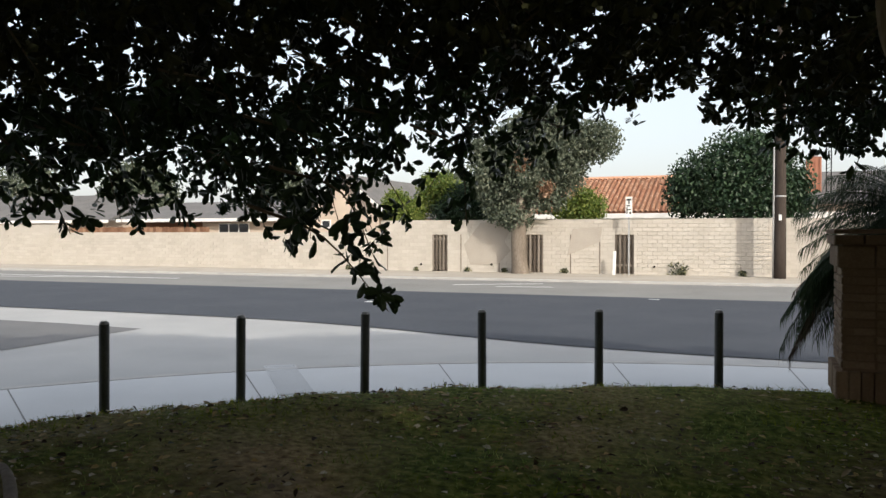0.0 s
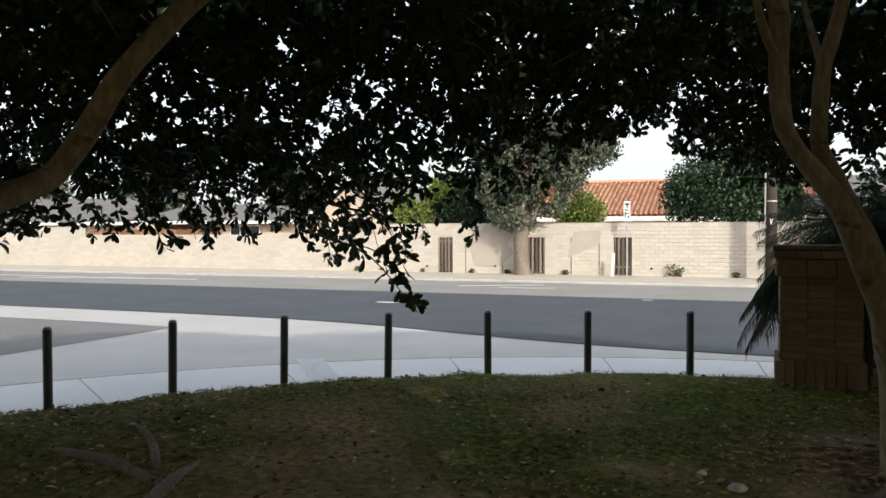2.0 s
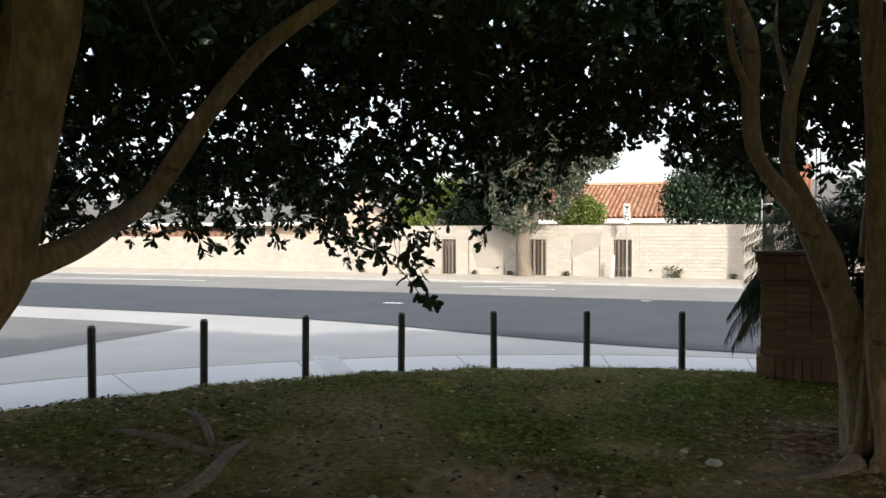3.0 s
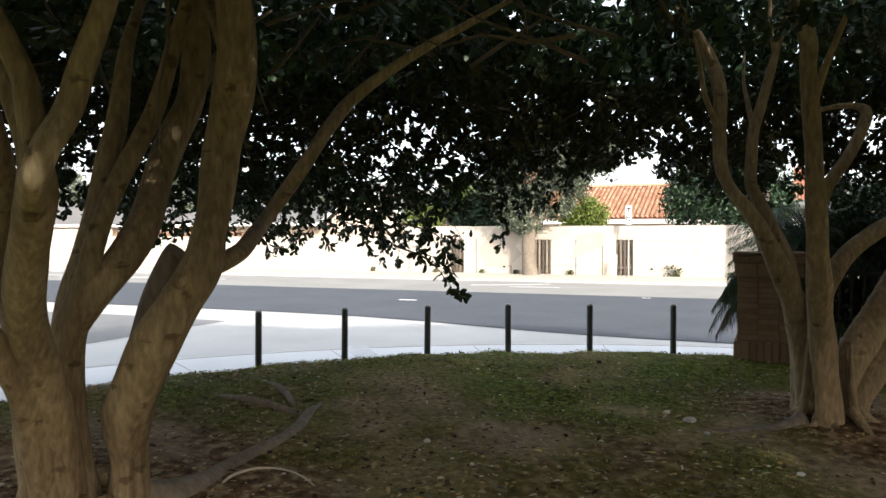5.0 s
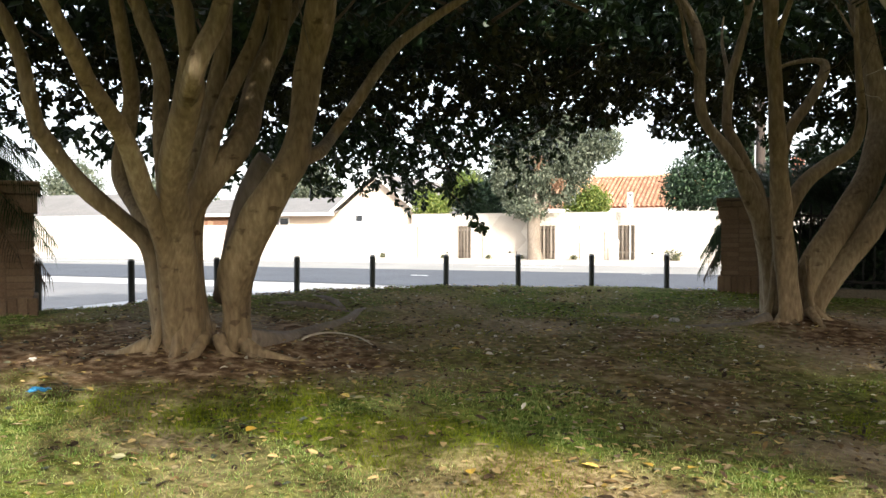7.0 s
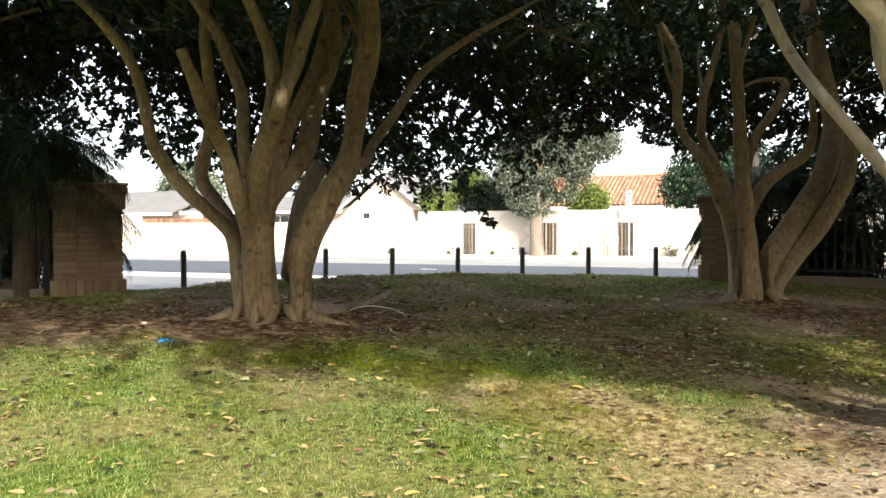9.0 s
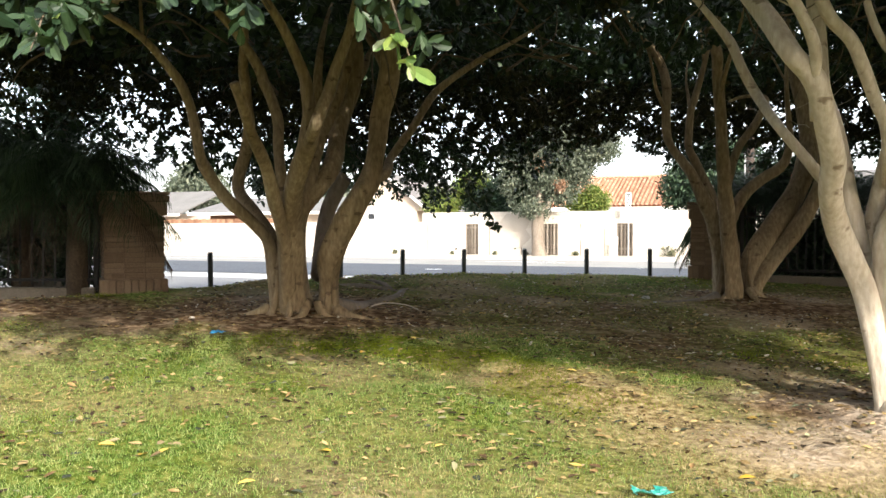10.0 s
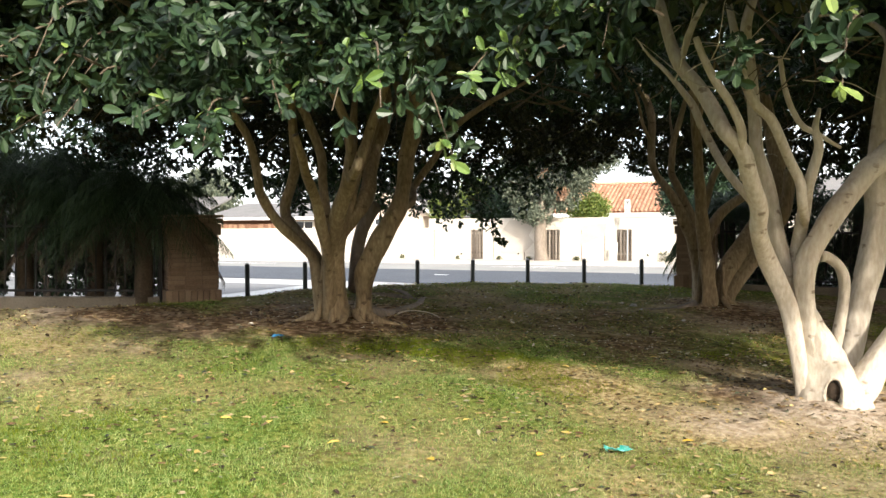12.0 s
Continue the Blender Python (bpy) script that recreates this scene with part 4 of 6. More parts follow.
limb(fig_two, [(1.87, 5.23, 0.49, 0.107), (2.01, 5.25, 0.75, 0.107), (2.16, 5.31, 0.96, 0.111), (2.32, 5.38, 1.17, 0.116), (2.48, 5.43, 1.43, 0.115), (2.57, 5.47, 1.60, 0.111), (2.67, 5.50, 1.81, 0.102), (2.73, 5.55, 2.11, 0.094), (2.76, 5.60, 2.46, 0.086)])
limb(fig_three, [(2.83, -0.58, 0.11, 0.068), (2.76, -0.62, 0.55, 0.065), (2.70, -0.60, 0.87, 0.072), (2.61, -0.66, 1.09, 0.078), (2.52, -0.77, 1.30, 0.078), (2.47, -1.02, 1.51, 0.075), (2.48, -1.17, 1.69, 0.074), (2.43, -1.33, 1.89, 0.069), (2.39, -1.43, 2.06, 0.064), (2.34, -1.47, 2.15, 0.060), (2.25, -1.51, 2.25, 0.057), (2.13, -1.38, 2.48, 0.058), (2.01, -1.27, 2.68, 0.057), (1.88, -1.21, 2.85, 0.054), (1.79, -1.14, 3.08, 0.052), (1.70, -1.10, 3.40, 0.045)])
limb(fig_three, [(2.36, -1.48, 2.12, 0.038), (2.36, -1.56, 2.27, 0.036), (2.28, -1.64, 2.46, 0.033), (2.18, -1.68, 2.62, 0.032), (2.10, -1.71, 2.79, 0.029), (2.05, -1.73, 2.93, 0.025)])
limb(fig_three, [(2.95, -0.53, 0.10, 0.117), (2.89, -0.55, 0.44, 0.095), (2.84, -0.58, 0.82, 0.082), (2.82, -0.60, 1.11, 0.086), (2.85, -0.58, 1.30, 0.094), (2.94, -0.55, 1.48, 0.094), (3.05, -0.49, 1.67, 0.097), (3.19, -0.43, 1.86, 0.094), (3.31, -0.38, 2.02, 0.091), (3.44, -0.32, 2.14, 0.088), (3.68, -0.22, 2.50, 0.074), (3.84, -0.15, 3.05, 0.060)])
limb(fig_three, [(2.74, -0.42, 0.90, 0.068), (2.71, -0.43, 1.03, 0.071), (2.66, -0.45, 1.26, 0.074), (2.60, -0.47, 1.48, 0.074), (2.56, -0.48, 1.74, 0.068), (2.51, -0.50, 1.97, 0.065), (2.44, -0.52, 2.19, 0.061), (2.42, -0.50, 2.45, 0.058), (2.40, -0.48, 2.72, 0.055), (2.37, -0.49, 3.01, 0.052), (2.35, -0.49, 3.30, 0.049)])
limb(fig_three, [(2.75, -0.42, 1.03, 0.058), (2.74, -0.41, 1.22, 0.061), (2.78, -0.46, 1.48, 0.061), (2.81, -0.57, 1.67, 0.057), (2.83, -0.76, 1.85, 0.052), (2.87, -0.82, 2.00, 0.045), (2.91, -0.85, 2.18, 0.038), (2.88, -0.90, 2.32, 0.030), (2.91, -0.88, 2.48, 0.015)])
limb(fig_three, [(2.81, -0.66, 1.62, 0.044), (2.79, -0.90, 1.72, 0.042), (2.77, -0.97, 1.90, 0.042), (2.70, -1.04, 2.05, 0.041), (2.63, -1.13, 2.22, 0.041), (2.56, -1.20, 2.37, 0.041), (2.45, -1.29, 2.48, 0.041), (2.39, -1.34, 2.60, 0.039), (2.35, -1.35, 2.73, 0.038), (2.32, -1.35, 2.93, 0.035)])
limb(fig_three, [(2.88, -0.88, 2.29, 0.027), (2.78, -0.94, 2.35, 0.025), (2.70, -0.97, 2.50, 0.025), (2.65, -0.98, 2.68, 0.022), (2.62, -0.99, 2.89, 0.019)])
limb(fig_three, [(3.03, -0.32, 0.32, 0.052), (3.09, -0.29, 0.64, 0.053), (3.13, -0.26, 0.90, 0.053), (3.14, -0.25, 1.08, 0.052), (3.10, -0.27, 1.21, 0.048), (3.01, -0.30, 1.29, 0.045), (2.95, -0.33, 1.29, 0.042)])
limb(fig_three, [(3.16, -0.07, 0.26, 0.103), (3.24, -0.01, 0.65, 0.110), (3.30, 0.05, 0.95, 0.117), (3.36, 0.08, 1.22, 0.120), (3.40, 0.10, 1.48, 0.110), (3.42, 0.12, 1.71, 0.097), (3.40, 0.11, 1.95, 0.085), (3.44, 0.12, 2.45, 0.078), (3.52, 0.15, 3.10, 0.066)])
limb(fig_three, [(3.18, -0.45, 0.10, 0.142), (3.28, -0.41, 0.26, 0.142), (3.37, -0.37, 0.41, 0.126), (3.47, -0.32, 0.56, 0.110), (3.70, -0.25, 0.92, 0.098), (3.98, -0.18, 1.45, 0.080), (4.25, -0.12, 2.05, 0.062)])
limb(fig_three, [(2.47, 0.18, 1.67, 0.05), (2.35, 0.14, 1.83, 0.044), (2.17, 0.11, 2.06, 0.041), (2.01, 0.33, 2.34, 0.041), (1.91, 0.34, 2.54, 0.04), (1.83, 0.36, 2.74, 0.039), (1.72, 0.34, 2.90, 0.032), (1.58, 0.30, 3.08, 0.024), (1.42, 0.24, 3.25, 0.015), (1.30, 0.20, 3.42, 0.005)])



def bare_twigs(tree, n, lo, hi, seed):
    """Thin leafless shoots that leave the upper limbs and sag."""
    rng = np.random.default_rng(seed)
    for k in range(n):
        q = rng.uniform(lo, hi)
        a = rng.uniform(0, 2 * math.pi)
        d = np.array([math.cos(a), math.sin(a), rng.uniform(-0.1, 0.6)])
        rows, r = [], rng.uniform(0.004, 0.007)
        for u in np.linspace(1, 0.25, 8):
            rows.append((*q, r * u))
            q = q + d * 0.13
            d = d + rng.normal(0, 0.16, 3) + np.array([0, 0, -0.10 if k % 2 else 0.05])
            d = d / np.linalg.norm(d)
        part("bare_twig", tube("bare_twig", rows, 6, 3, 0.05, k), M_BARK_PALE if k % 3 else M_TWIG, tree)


bare_twigs(fig_three, 16, np.array([1.75, -1.7, 2.45]), np.array([3.0, -0.9, 3.1]), 77)
bare_twigs(fig_two, 10, np.array([1.7, 5.2, 2.6]), np.array([2.9, 6.0, 3.2]), 78)

roots(fig_one, -2.30, 0.86, 9, 0.05, 1)
roots(fig_two, 1.70, 5.03, 8, 0.048, 2)

def ground_root(tree, spots, mat, label=""):
    """A root along the ground: rows of x, y, height over the ground, radius."""
    rows = [(x, y, float(lawn_height(x, y)) + h, r) for x, y, h, r in spots]
    part("root", tube("root", rows, 8, 5, 0.12, spots[0][0]), mat, tree, label)


ridges(fig_one, -2.43, 0.74, 9, 0.175, 5, 25)
ridges(fig_one, -2.13, 0.91, 6, 0.085, 8, 205)
ridges(fig_two, 1.66, 5.03, 10, 0.195, 6)

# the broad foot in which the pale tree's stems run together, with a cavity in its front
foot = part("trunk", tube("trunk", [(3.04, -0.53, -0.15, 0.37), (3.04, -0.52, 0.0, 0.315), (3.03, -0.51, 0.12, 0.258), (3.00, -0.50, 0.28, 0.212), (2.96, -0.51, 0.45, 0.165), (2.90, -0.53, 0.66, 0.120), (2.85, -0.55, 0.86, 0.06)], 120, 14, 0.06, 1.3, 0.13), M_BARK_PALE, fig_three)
for vert in foot.data.vertices:
    far = math.hypot((vert.co.x - 3.04) / 0.052, (vert.co.z - 0.19 - 0.2 * (vert.co.x - 3.04)) / 0.098)
    if vert.co.y < -0.55 and far < 1.35:
        u = min(1.0, max(0.0, (1.35 - far) / 0.55))
        vert.co.y += 0.12 * u * u * (3 - 2 * u) - 0.02 * math.exp(-((far - 1.25) / 0.15) ** 2)

# an arched loose root and surface roots between the trees
ground_root(fig_one, [(-1.98, 1.52, -0.02, 0.006), (-1.97, 1.64, 0.025, 0.009), (-1.88, 1.78, 0.055, 0.008), (-1.74, 1.87, 0.05, 0.006), (-1.60, 1.87, 0.03, 0.006), (-1.46, 1.84, -0.01, 0.004)], M_BARK_PALE, "pale arched root above the earth")
ground_root(fig_one, [(-2.08, 0.98, 0.06, 0.085), (-2.04, 1.22, 0.0, 0.085), (-2.08, 1.50, -0.02, 0.078), (-2.18, 2.05, -0.025, 0.072), (-2.17, 2.48, -0.025, 0.064), (-2.22, 2.83, -0.02, 0.054), (-2.39, 3.30, -0.02, 0.042), (-2.5, 3.8, -0.04, 0.025)], M_BARK_DARK, "earth-brown ridge of a half-buried root")
ground_root(fig_one, [(-2.00, 0.86, 0.05, 0.065), (-1.86, 0.88, 0.0, 0.055), (-1.70, 0.95, -0.02, 0.042), (-1.55, 1.02, -0.03, 0.022)], M_BARK)
ground_root(fig_one, [(-2.62, 0.60, 0.04, 0.06), (-2.74, 0.50, -0.01, 0.05), (-2.90, 0.44, -0.03, 0.03)], M_BARK)
ground_root(fig_one, [(-3.45, 3.36, -0.03, 0.026), (-3.20, 3.33, 0.01, 0.034), (-2.89, 3.31, 0.015, 0.038), (-2.60, 3.23, 0.01, 0.036), (-2.34, 3.11, -0.02, 0.024)], M_BARK_DARK, "weathered surface root")
ground_root(fig_one, [(-3.35, 3.98, -0.03, 0.018), (-3.10, 3.82, 0.01, 0.026), (-2.84, 3.62, 0.015, 0.030), (-2.60, 3.38, 0.0, 0.028)], M_BARK_DARK, "weathered surface root")
ground_root(fig_two, [(1.45, 4.80, 0.02, 0.06), (1.25, 4.62, -0.02, 0.055), (0.95, 4.5, -0.025, 0.045), (0.6, 4.35, -0.03, 0.03)], M_BARK_DARK)

# a sawn-off stub between the stems; its darker bark holds the shade there
part("stub", tube("stub", [(-2.30, 1.02, 0.80, 0.080), (-2.42, 1.28, 1.08, 0.085), (-2.47, 1.42, 1.32, 0.088), (-2.44, 1.48, 1.55, 0.088), (-2.33, 1.47, 1.73, 0.088), (-2.235, 1.45, 1.85, 0.086), (-2.215, 1.45, 1.872, 0.070), (-2.21, 1.45, 1.876, 0.006)], 14, 3, 0.07, 1.3), M_BARK_DARK, fig_one, "sawn-off limb darkened for the shade behind the stems")

# the hollow at the foot of the pale tree, its shade a dark lining
hollow_bm = bmesh.new()
bmesh.ops.create_uvsphere(hollow_bm, u_segments=14, v_segments=10, radius=0.5)
bmesh.ops.scale(hollow_bm, verts=hollow_bm.verts, vec=(0.105, 0.06, 0.20))
HOLLOW = part("hollow", hollow_bm, M_HOLLOW_SHADE, fig_three, "dark lining painted as the shade inside the oval hollow")
HOLLOW.matrix_basis = pose(3.04, -0.655, 0.19, 0, 0, 0)


# ---- their joined canopy ----
# each crown: owner, centre, radii of its plan
CROWNS = [(fig_one, -2.7, 1.6, 5.0, 6.0), (fig_two, 2.3, 4.6, 5.2, 4.9), (fig_three, 3.4, -0.4, 4.6, 4.0), (fig_three, 7.2, 3.2, 4.8, 5.2)]


def reach(x, y):
    """How far out under the joined canopy a place is: 0 in the middle of a crown, 1 at the rim; and whose crown it is."""
    q = np.stack([np.hypot((x - cx) / rx, (y - cy) / ry) for _, cx, cy, rx, ry in CROWNS])
    return q.min(0), q.argmin(0)


def underside(x, y):
    """Height of the lowest leaves: a skirt round the rim, open inside."""
    q, _ = reach(x, y)
    n = value_noise(x, y, 1.1, 8) * 0.6 + value_noise(x, y, 0.45, 9) * 0.4
    inner = 3.65 + 0.6 * (n - 0.5)
    street = np.clip((y - 3.0) / 3.0, 0, 1)
    rim = np.where(y > 3, 1.95 + 0.72 * np.clip((x + 2.6) / 1.6, 0, 1) - 0.30 * np.clip((x - 0.2) / 1.0, 0, 1), 2.25 + 0.25 * np.clip((-1.5 - x) / 2.0, 0, 1) + 0.32 * np.clip((-3.8 - x) / 1.2, 0, 1)) + 1.1 * (n - 0.45)
    w = np.clip((q - (0.62 - 0.12 * street)) / 0.25, 0, 1)
    w = w * w * (3 - 2 * w)
    return inner * (1 - w) + rim * w


LEAF = np.array([(0.0, 0.0, 0.0), (0.22, 0.40, 0.05), (0.27, 0.80, 0.04), (0.0, 1.0, -0.06), (-0.27, 0.80, 0.04), (-0.22, 0.40, 0.05)])


# the same with a rounder outline, for the leaves that hang near
LEAF_ROUND = np.array([(0.0, 0.0, 0.0), (0.13, 0.26, 0.03), (0.225, 0.60, 0.05), (0.165, 0.88, 0.02), (0.0, 1.0, -0.06), (-0.165, 0.88, 0.02), (-0.225, 0.60, 0.05), (-0.13, 0.26, 0.03)])


def leaf_arrays(base, along, up, size, shape=LEAF):
    """Leaves (two folded halves) at base, growing along, face up; all n x 3, size n."""
    along = along / (np.linalg.norm(along, axis=1)[:, None] + 1e-9)
    side = np.cross(along, up)
    side /= np.linalg.norm(side, axis=1)[:, None] + 1e-9
    nrm = np.cross(side, along)
    v = base[:, None] + size[:, None, None] * (shape[None, :, 0:1] * side[:, None] + shape[None, :, 1:2] * along[:, None] + shape[None, :, 2:3] * nrm[:, None])
    n = len(shape)
    k = np.arange(len(base))[:, None] * n
    half = list(range(n // 2 + 1))
    f = np.stack([k + np.array([half]), k + np.array([[0] + list(range(n // 2, n))])], 1).reshape(-1, n // 2 + 1)
    return v.reshape(-1, 3), f


def sprig_leaves(c, d, rng, per=9, size=0.112, spread=0.075, shape=LEAF):
    """Whorls of leaves round sprig tips c, pointing d."""
    n = len(c)
    c, d = np.repeat(c, per, 0), np.repeat(d, per, 0)
    e1 = np.cross(d, np.array([0.31, 0.2, 1.0]))
    e1 /= np.linalg.norm(e1, axis=1)[:, None] + 1e-9
    e2 = np.cross(d, e1)
    ang = np.tile(np.arange(per) * 2.4, n) + np.repeat(rng.uniform(0, 6.28, n), per)
    r = rng.normal(size=(n * per, 3))
    along = (np.cos(ang)[:, None] * e1 + np.sin(ang)[:, None] * e2) * 0.8 + d * rng.uniform(0.1, 0.8, (n * per, 1)) + r * 0.28 + np.array([0, 0, -0.28])
    back = rng.uniform(0, 1, (n * per, 1))
    base = c - d * back * spread * 1.6 + rng.normal(size=(n * per, 3)) * 0.012
    up = d * 0.8 + np.array([0, 0, 0.5]) + rng.normal(size=(n * per, 3)) * 0.3
    return leaf_arrays(base, along, up, size * rng.uniform(0.6, 1.2, n * per), shape)


def build_canopy():
    rng = np.random.default_rng(11)
    tips = [[] for _ in CROWNS]
    ways = [[] for _ in CROWNS]
    # the roof and the skirt
    want, got = 30500, 0
    while got < want:
        x, y = rng.uniform(-8, 12.2, 60000), rng.uniform(-5, 10.2, 60000)
        q, who = reach(x, y)
        q = q + 0.10 * (value_noise(x, y, 1.4, 12) - 0.5)
        top = 3.3 + 2.3 * np.sqrt(np.clip(1 - q ** 2, 0, 1))
        low = underside(x, y)
        z = rng.uniform(1.3, 5.6, 60000)
        gaps = value_noise(x + z * 0.7, y - z * 0.5, 0.55, 14)
        keep = (q < 1) & (z > low) & (z < top) & (gaps > 0.17)
        shell = np.clip((q - 0.5) / 0.3, 0.0, 1) + np.clip((3.7 - z) / 0.5, 0, 1)
        shell = shell + 0.6 * ((x > 3.2) & (y > 1.5) & (z > 2.6))
        lift = np.where((x < -5.6) & (z < 3.1), 0.65, 1.0)
        thin = lift * np.where((x < -1.2) & (y > 3.0), np.where(z > 2.3, np.where(z > 3.0, np.where(x < -3.4, 0.97, 0.84), np.where(x < -3.4, 0.82, 0.70)), 0.36), 1.0) * np.where(who == 2, 0.6, 1.0) * np.where((x < -4.2) & (y < 4), 0.95, 1.0) * np.where((y < -4.4 + 1.15 * np.clip(-0.8 - x, 0, 2.4)) & (z < 3.5), 0.06, 1.0) * np.where((x > -1.2) & (y > 3.0) & (z > 2.7), 0.76, 1.0)
        thin = thin * np.where((x > 2.7) & (x <= 3.5) & (y < -2.4) & (z < 3.4), 0.12, 1.0) * np.where((x > 3.5) & (y < -1.4) & ((z < 2.9) | (q > 0.85)), 0.08, 1.0) * np.where(np.hypot(x - 0.7, y + 1.2) < 1.1, 0.5, 1.0)
        keep &= rng.uniform(0, 1, 60000) < np.clip(0.25 + shell, 0, 1) * thin
        keep &= ~((np.abs(x - 1.3) < 1.6) & (y < 1.5) & (y > -4.6) & (z < 2.75))
        idx = np.nonzero(keep)[0][: want - got]
        got += len(idx)
        for k in range(len(CROWNS)):
            i = idx[who[idx] == k]
            cx, cy = CROWNS[k][1], CROWNS[k][2]
            p = np.stack([x[i], y[i], z[i]], 1)
            out = p - np.array([cx, cy, 3.4])
            out /= np.linalg.norm(out, axis=1)[:, None]
            d = out * 0.7 + rng.normal(size=out.shape) * 0.5 + np.array([0, 0, -0.1])
            tips[k].append(p)
            ways[k].append(d / np.linalg.norm(d, axis=1)[:, None])
    # extra sprigs thicken the crowns' top, hardly seen, added to block sky light
    x, y, z = rng.uniform(-8, 12.2, 12000), rng.uniform(-5, 10.2, 12000), rng.uniform(4.15, 5.5, 12000)
    q, who = reach(x, y)
    for k in range(len(CROWNS)):
        i = np.nonzero((who == k) & (q < 0.93) & (z < 3.3 + 2.3 * np.sqrt(np.clip(1 - q ** 2, 0, 1)) + 0.3) & ~((x > 5.5) & (y < -3.5)) & (rng.uniform(0, 1, len(x)) > 0.62 * np.clip((y - 2.5) / 2.5, 0, 1)))[0]
        tips[k].append(np.stack([x[i], y[i], z[i]], 1))
        d = rng.normal(size=(len(i), 3)) + np.array([0, 0, 0.6])
        ways[k].append(d / np.linalg.norm(d, axis=1)[:, None])
    # extra sprigs sunward of the pale tree, added to shade its upper stems
    x, y, z = rng.uniform(1.9, 5.8, 2000), rng.uniform(-3.8, -1.6, 2000), rng.uniform(3.1, 4.6, 2000)
    d = rng.normal(size=(2000, 3)) + np.array([0.4, -0.4, 0.3])
    full = ~((x < 3.5) & (y < -2.8))
    tips[2].append(np.stack([x, y, z], 1)[full])
    ways[2].append((d / np.linalg.norm(d, axis=1)[:, None])[full])
    # a second batch farther out, added to deepen that shade
    x, y, z = rng.uniform(3.7, 6.3, 1900), rng.uniform(-3.6, -1.7, 1900), rng.uniform(3.0, 4.5, 1900)
    d = rng.normal(size=(1900, 3)) + np.array([0.4, -0.4, 0.3])
    tips[2].append(np.stack([x, y, z], 1))
    ways[2].append(d / np.linalg.norm(d, axis=1)[:, None])
    # drooping branchlets round the rim
    twigs = [[] for _ in CROWNS]

    def droop(k, end, length, sprigs):
        cx, cy = CROWNS[k][1], CROWNS[k][2]
        end = np.array(end, float)
        inward = np.array([cx - end[0], cy - end[1], 0.0])
        inward /= np.linalg.norm(inward)
        start = end + inward * length + np.array([0, 0, 0.55 * length]) + rng.normal(size=3) * 0.08
        mid = (start + end) / 2 + np.array([0, 0, 0.16 * length]) + rng.normal(size=3) * 0.06
        rows = [(*start, 0.011), (*mid, 0.007), (*end, 0.003)]
        twigs[k].append(tube_arrays(rows, 4, 4))
        line = smooth_path(rows, 6)[:, :3]
        for u in np.linspace(0.25, 1.0, sprigs):
            p = line[min(len(line) - 1, int(u * (len(line) - 1)))]
            tips[k].append((p + rng.normal(size=3) * 0.05)[None])
            ways[k].append(((end - mid) / np.linalg.norm(end - mid) + rng.normal(size=3) * 0.4)[None])
    for k, (owner, cx, cy, rx, ry) in enumerate(CROWNS):
        for _ in range(230):
            a, q = rng.uniform(0, 2 * math.pi), rng.uniform(0.72, 1.0)
            x, y = cx + rx * q * math.cos(a), cy + ry * q * math.sin(a)
            if (abs(x - 1.3) < 1.7 and -4.6 < y < 1.5) or (x > 3.4 and y < -1.4) or (x > 2.7 and y < -2.4) or x < -6.4:
                continue
            qq, _ = reach(np.array([x]), np.array([y]))
            if qq[0] < 0.66:
                continue
            z = float(underside(np.array([x]), np.array([y]))[0]) + rng.uniform(-0.15, 0.4)
            droop(k, (x, y, z), rng.uniform(0.5, 1.1), int(rng.integers(4, 8)))
    # bare inner branches under the leaves
    for k, (owner, cx, cy, rx, ry) in enumerate(CROWNS):
        for _ in range(60):
            a, q = rng.uniform(0, 2 * math.pi), rng.uniform(0.15, 0.75)
            p = np.array([cx + rx * q * math.cos(a), cy + ry * q * math.sin(a), rng.uniform(3.1, 3.6)])
            if (abs(p[0] - 1.3) < 1.2 and p[1] < 1.5) or p[1] > 3.5:
                continue
            d = np.array([math.cos(a) * rx, math.sin(a) * ry, 0.0])
            d = d / np.linalg.norm(d) + np.array([0, 0, rng.uniform(0.1, 0.9)]) + rng.normal(size=3) * 0.35
            rows, r = [], rng.uniform(0.010, 0.022)
            for f in (1.0, 0.8, 0.6, 0.4, 0.2):
                rows.append((*p, r * f))
                d = d / np.linalg.norm(d) + rng.normal(size=3) * 0.22
                p = p + d * rng.uniform(0.22, 0.4)
            twigs[k].append(tube_arrays(rows, 5, 2))
    # sprays that hang lowest on the street side
    for end, n in (((-1.80, 5.36, 1.26), 10), ((-1.95, 5.50, 1.55), 6), ((-2.25, 5.6, 1.75), 8), ((-3.95, 5.05, 1.72), 9), ((-3.6, 7.2, 1.62), 9), ((-3.3, 7.0, 1.68), 8), ((-2.75, 6.0, 1.72), 8), ((-1.75, 6.6, 1.78), 8)):
        droop(0, end, 0.9, n)
    for end, n in (((0.85, -3.52, 1.96), 9), ((0.60, -3.95, 2.16), 9), ((0.2, -3.8, 2.22), 9), ((-0.15, -3.80, 2.22), 9), ((-1.07, -4.0, 2.42), 9), ((-0.50, -4.1, 1.98), 8), ((-0.62, -4.0, 2.12), 8), ((-1.36, -4.4, 2.10), 8), ((-0.92, -4.25, 2.16), 8), ((-1.6, -4.3, 2.25), 8)):
        droop(0, end, 0.8, n)
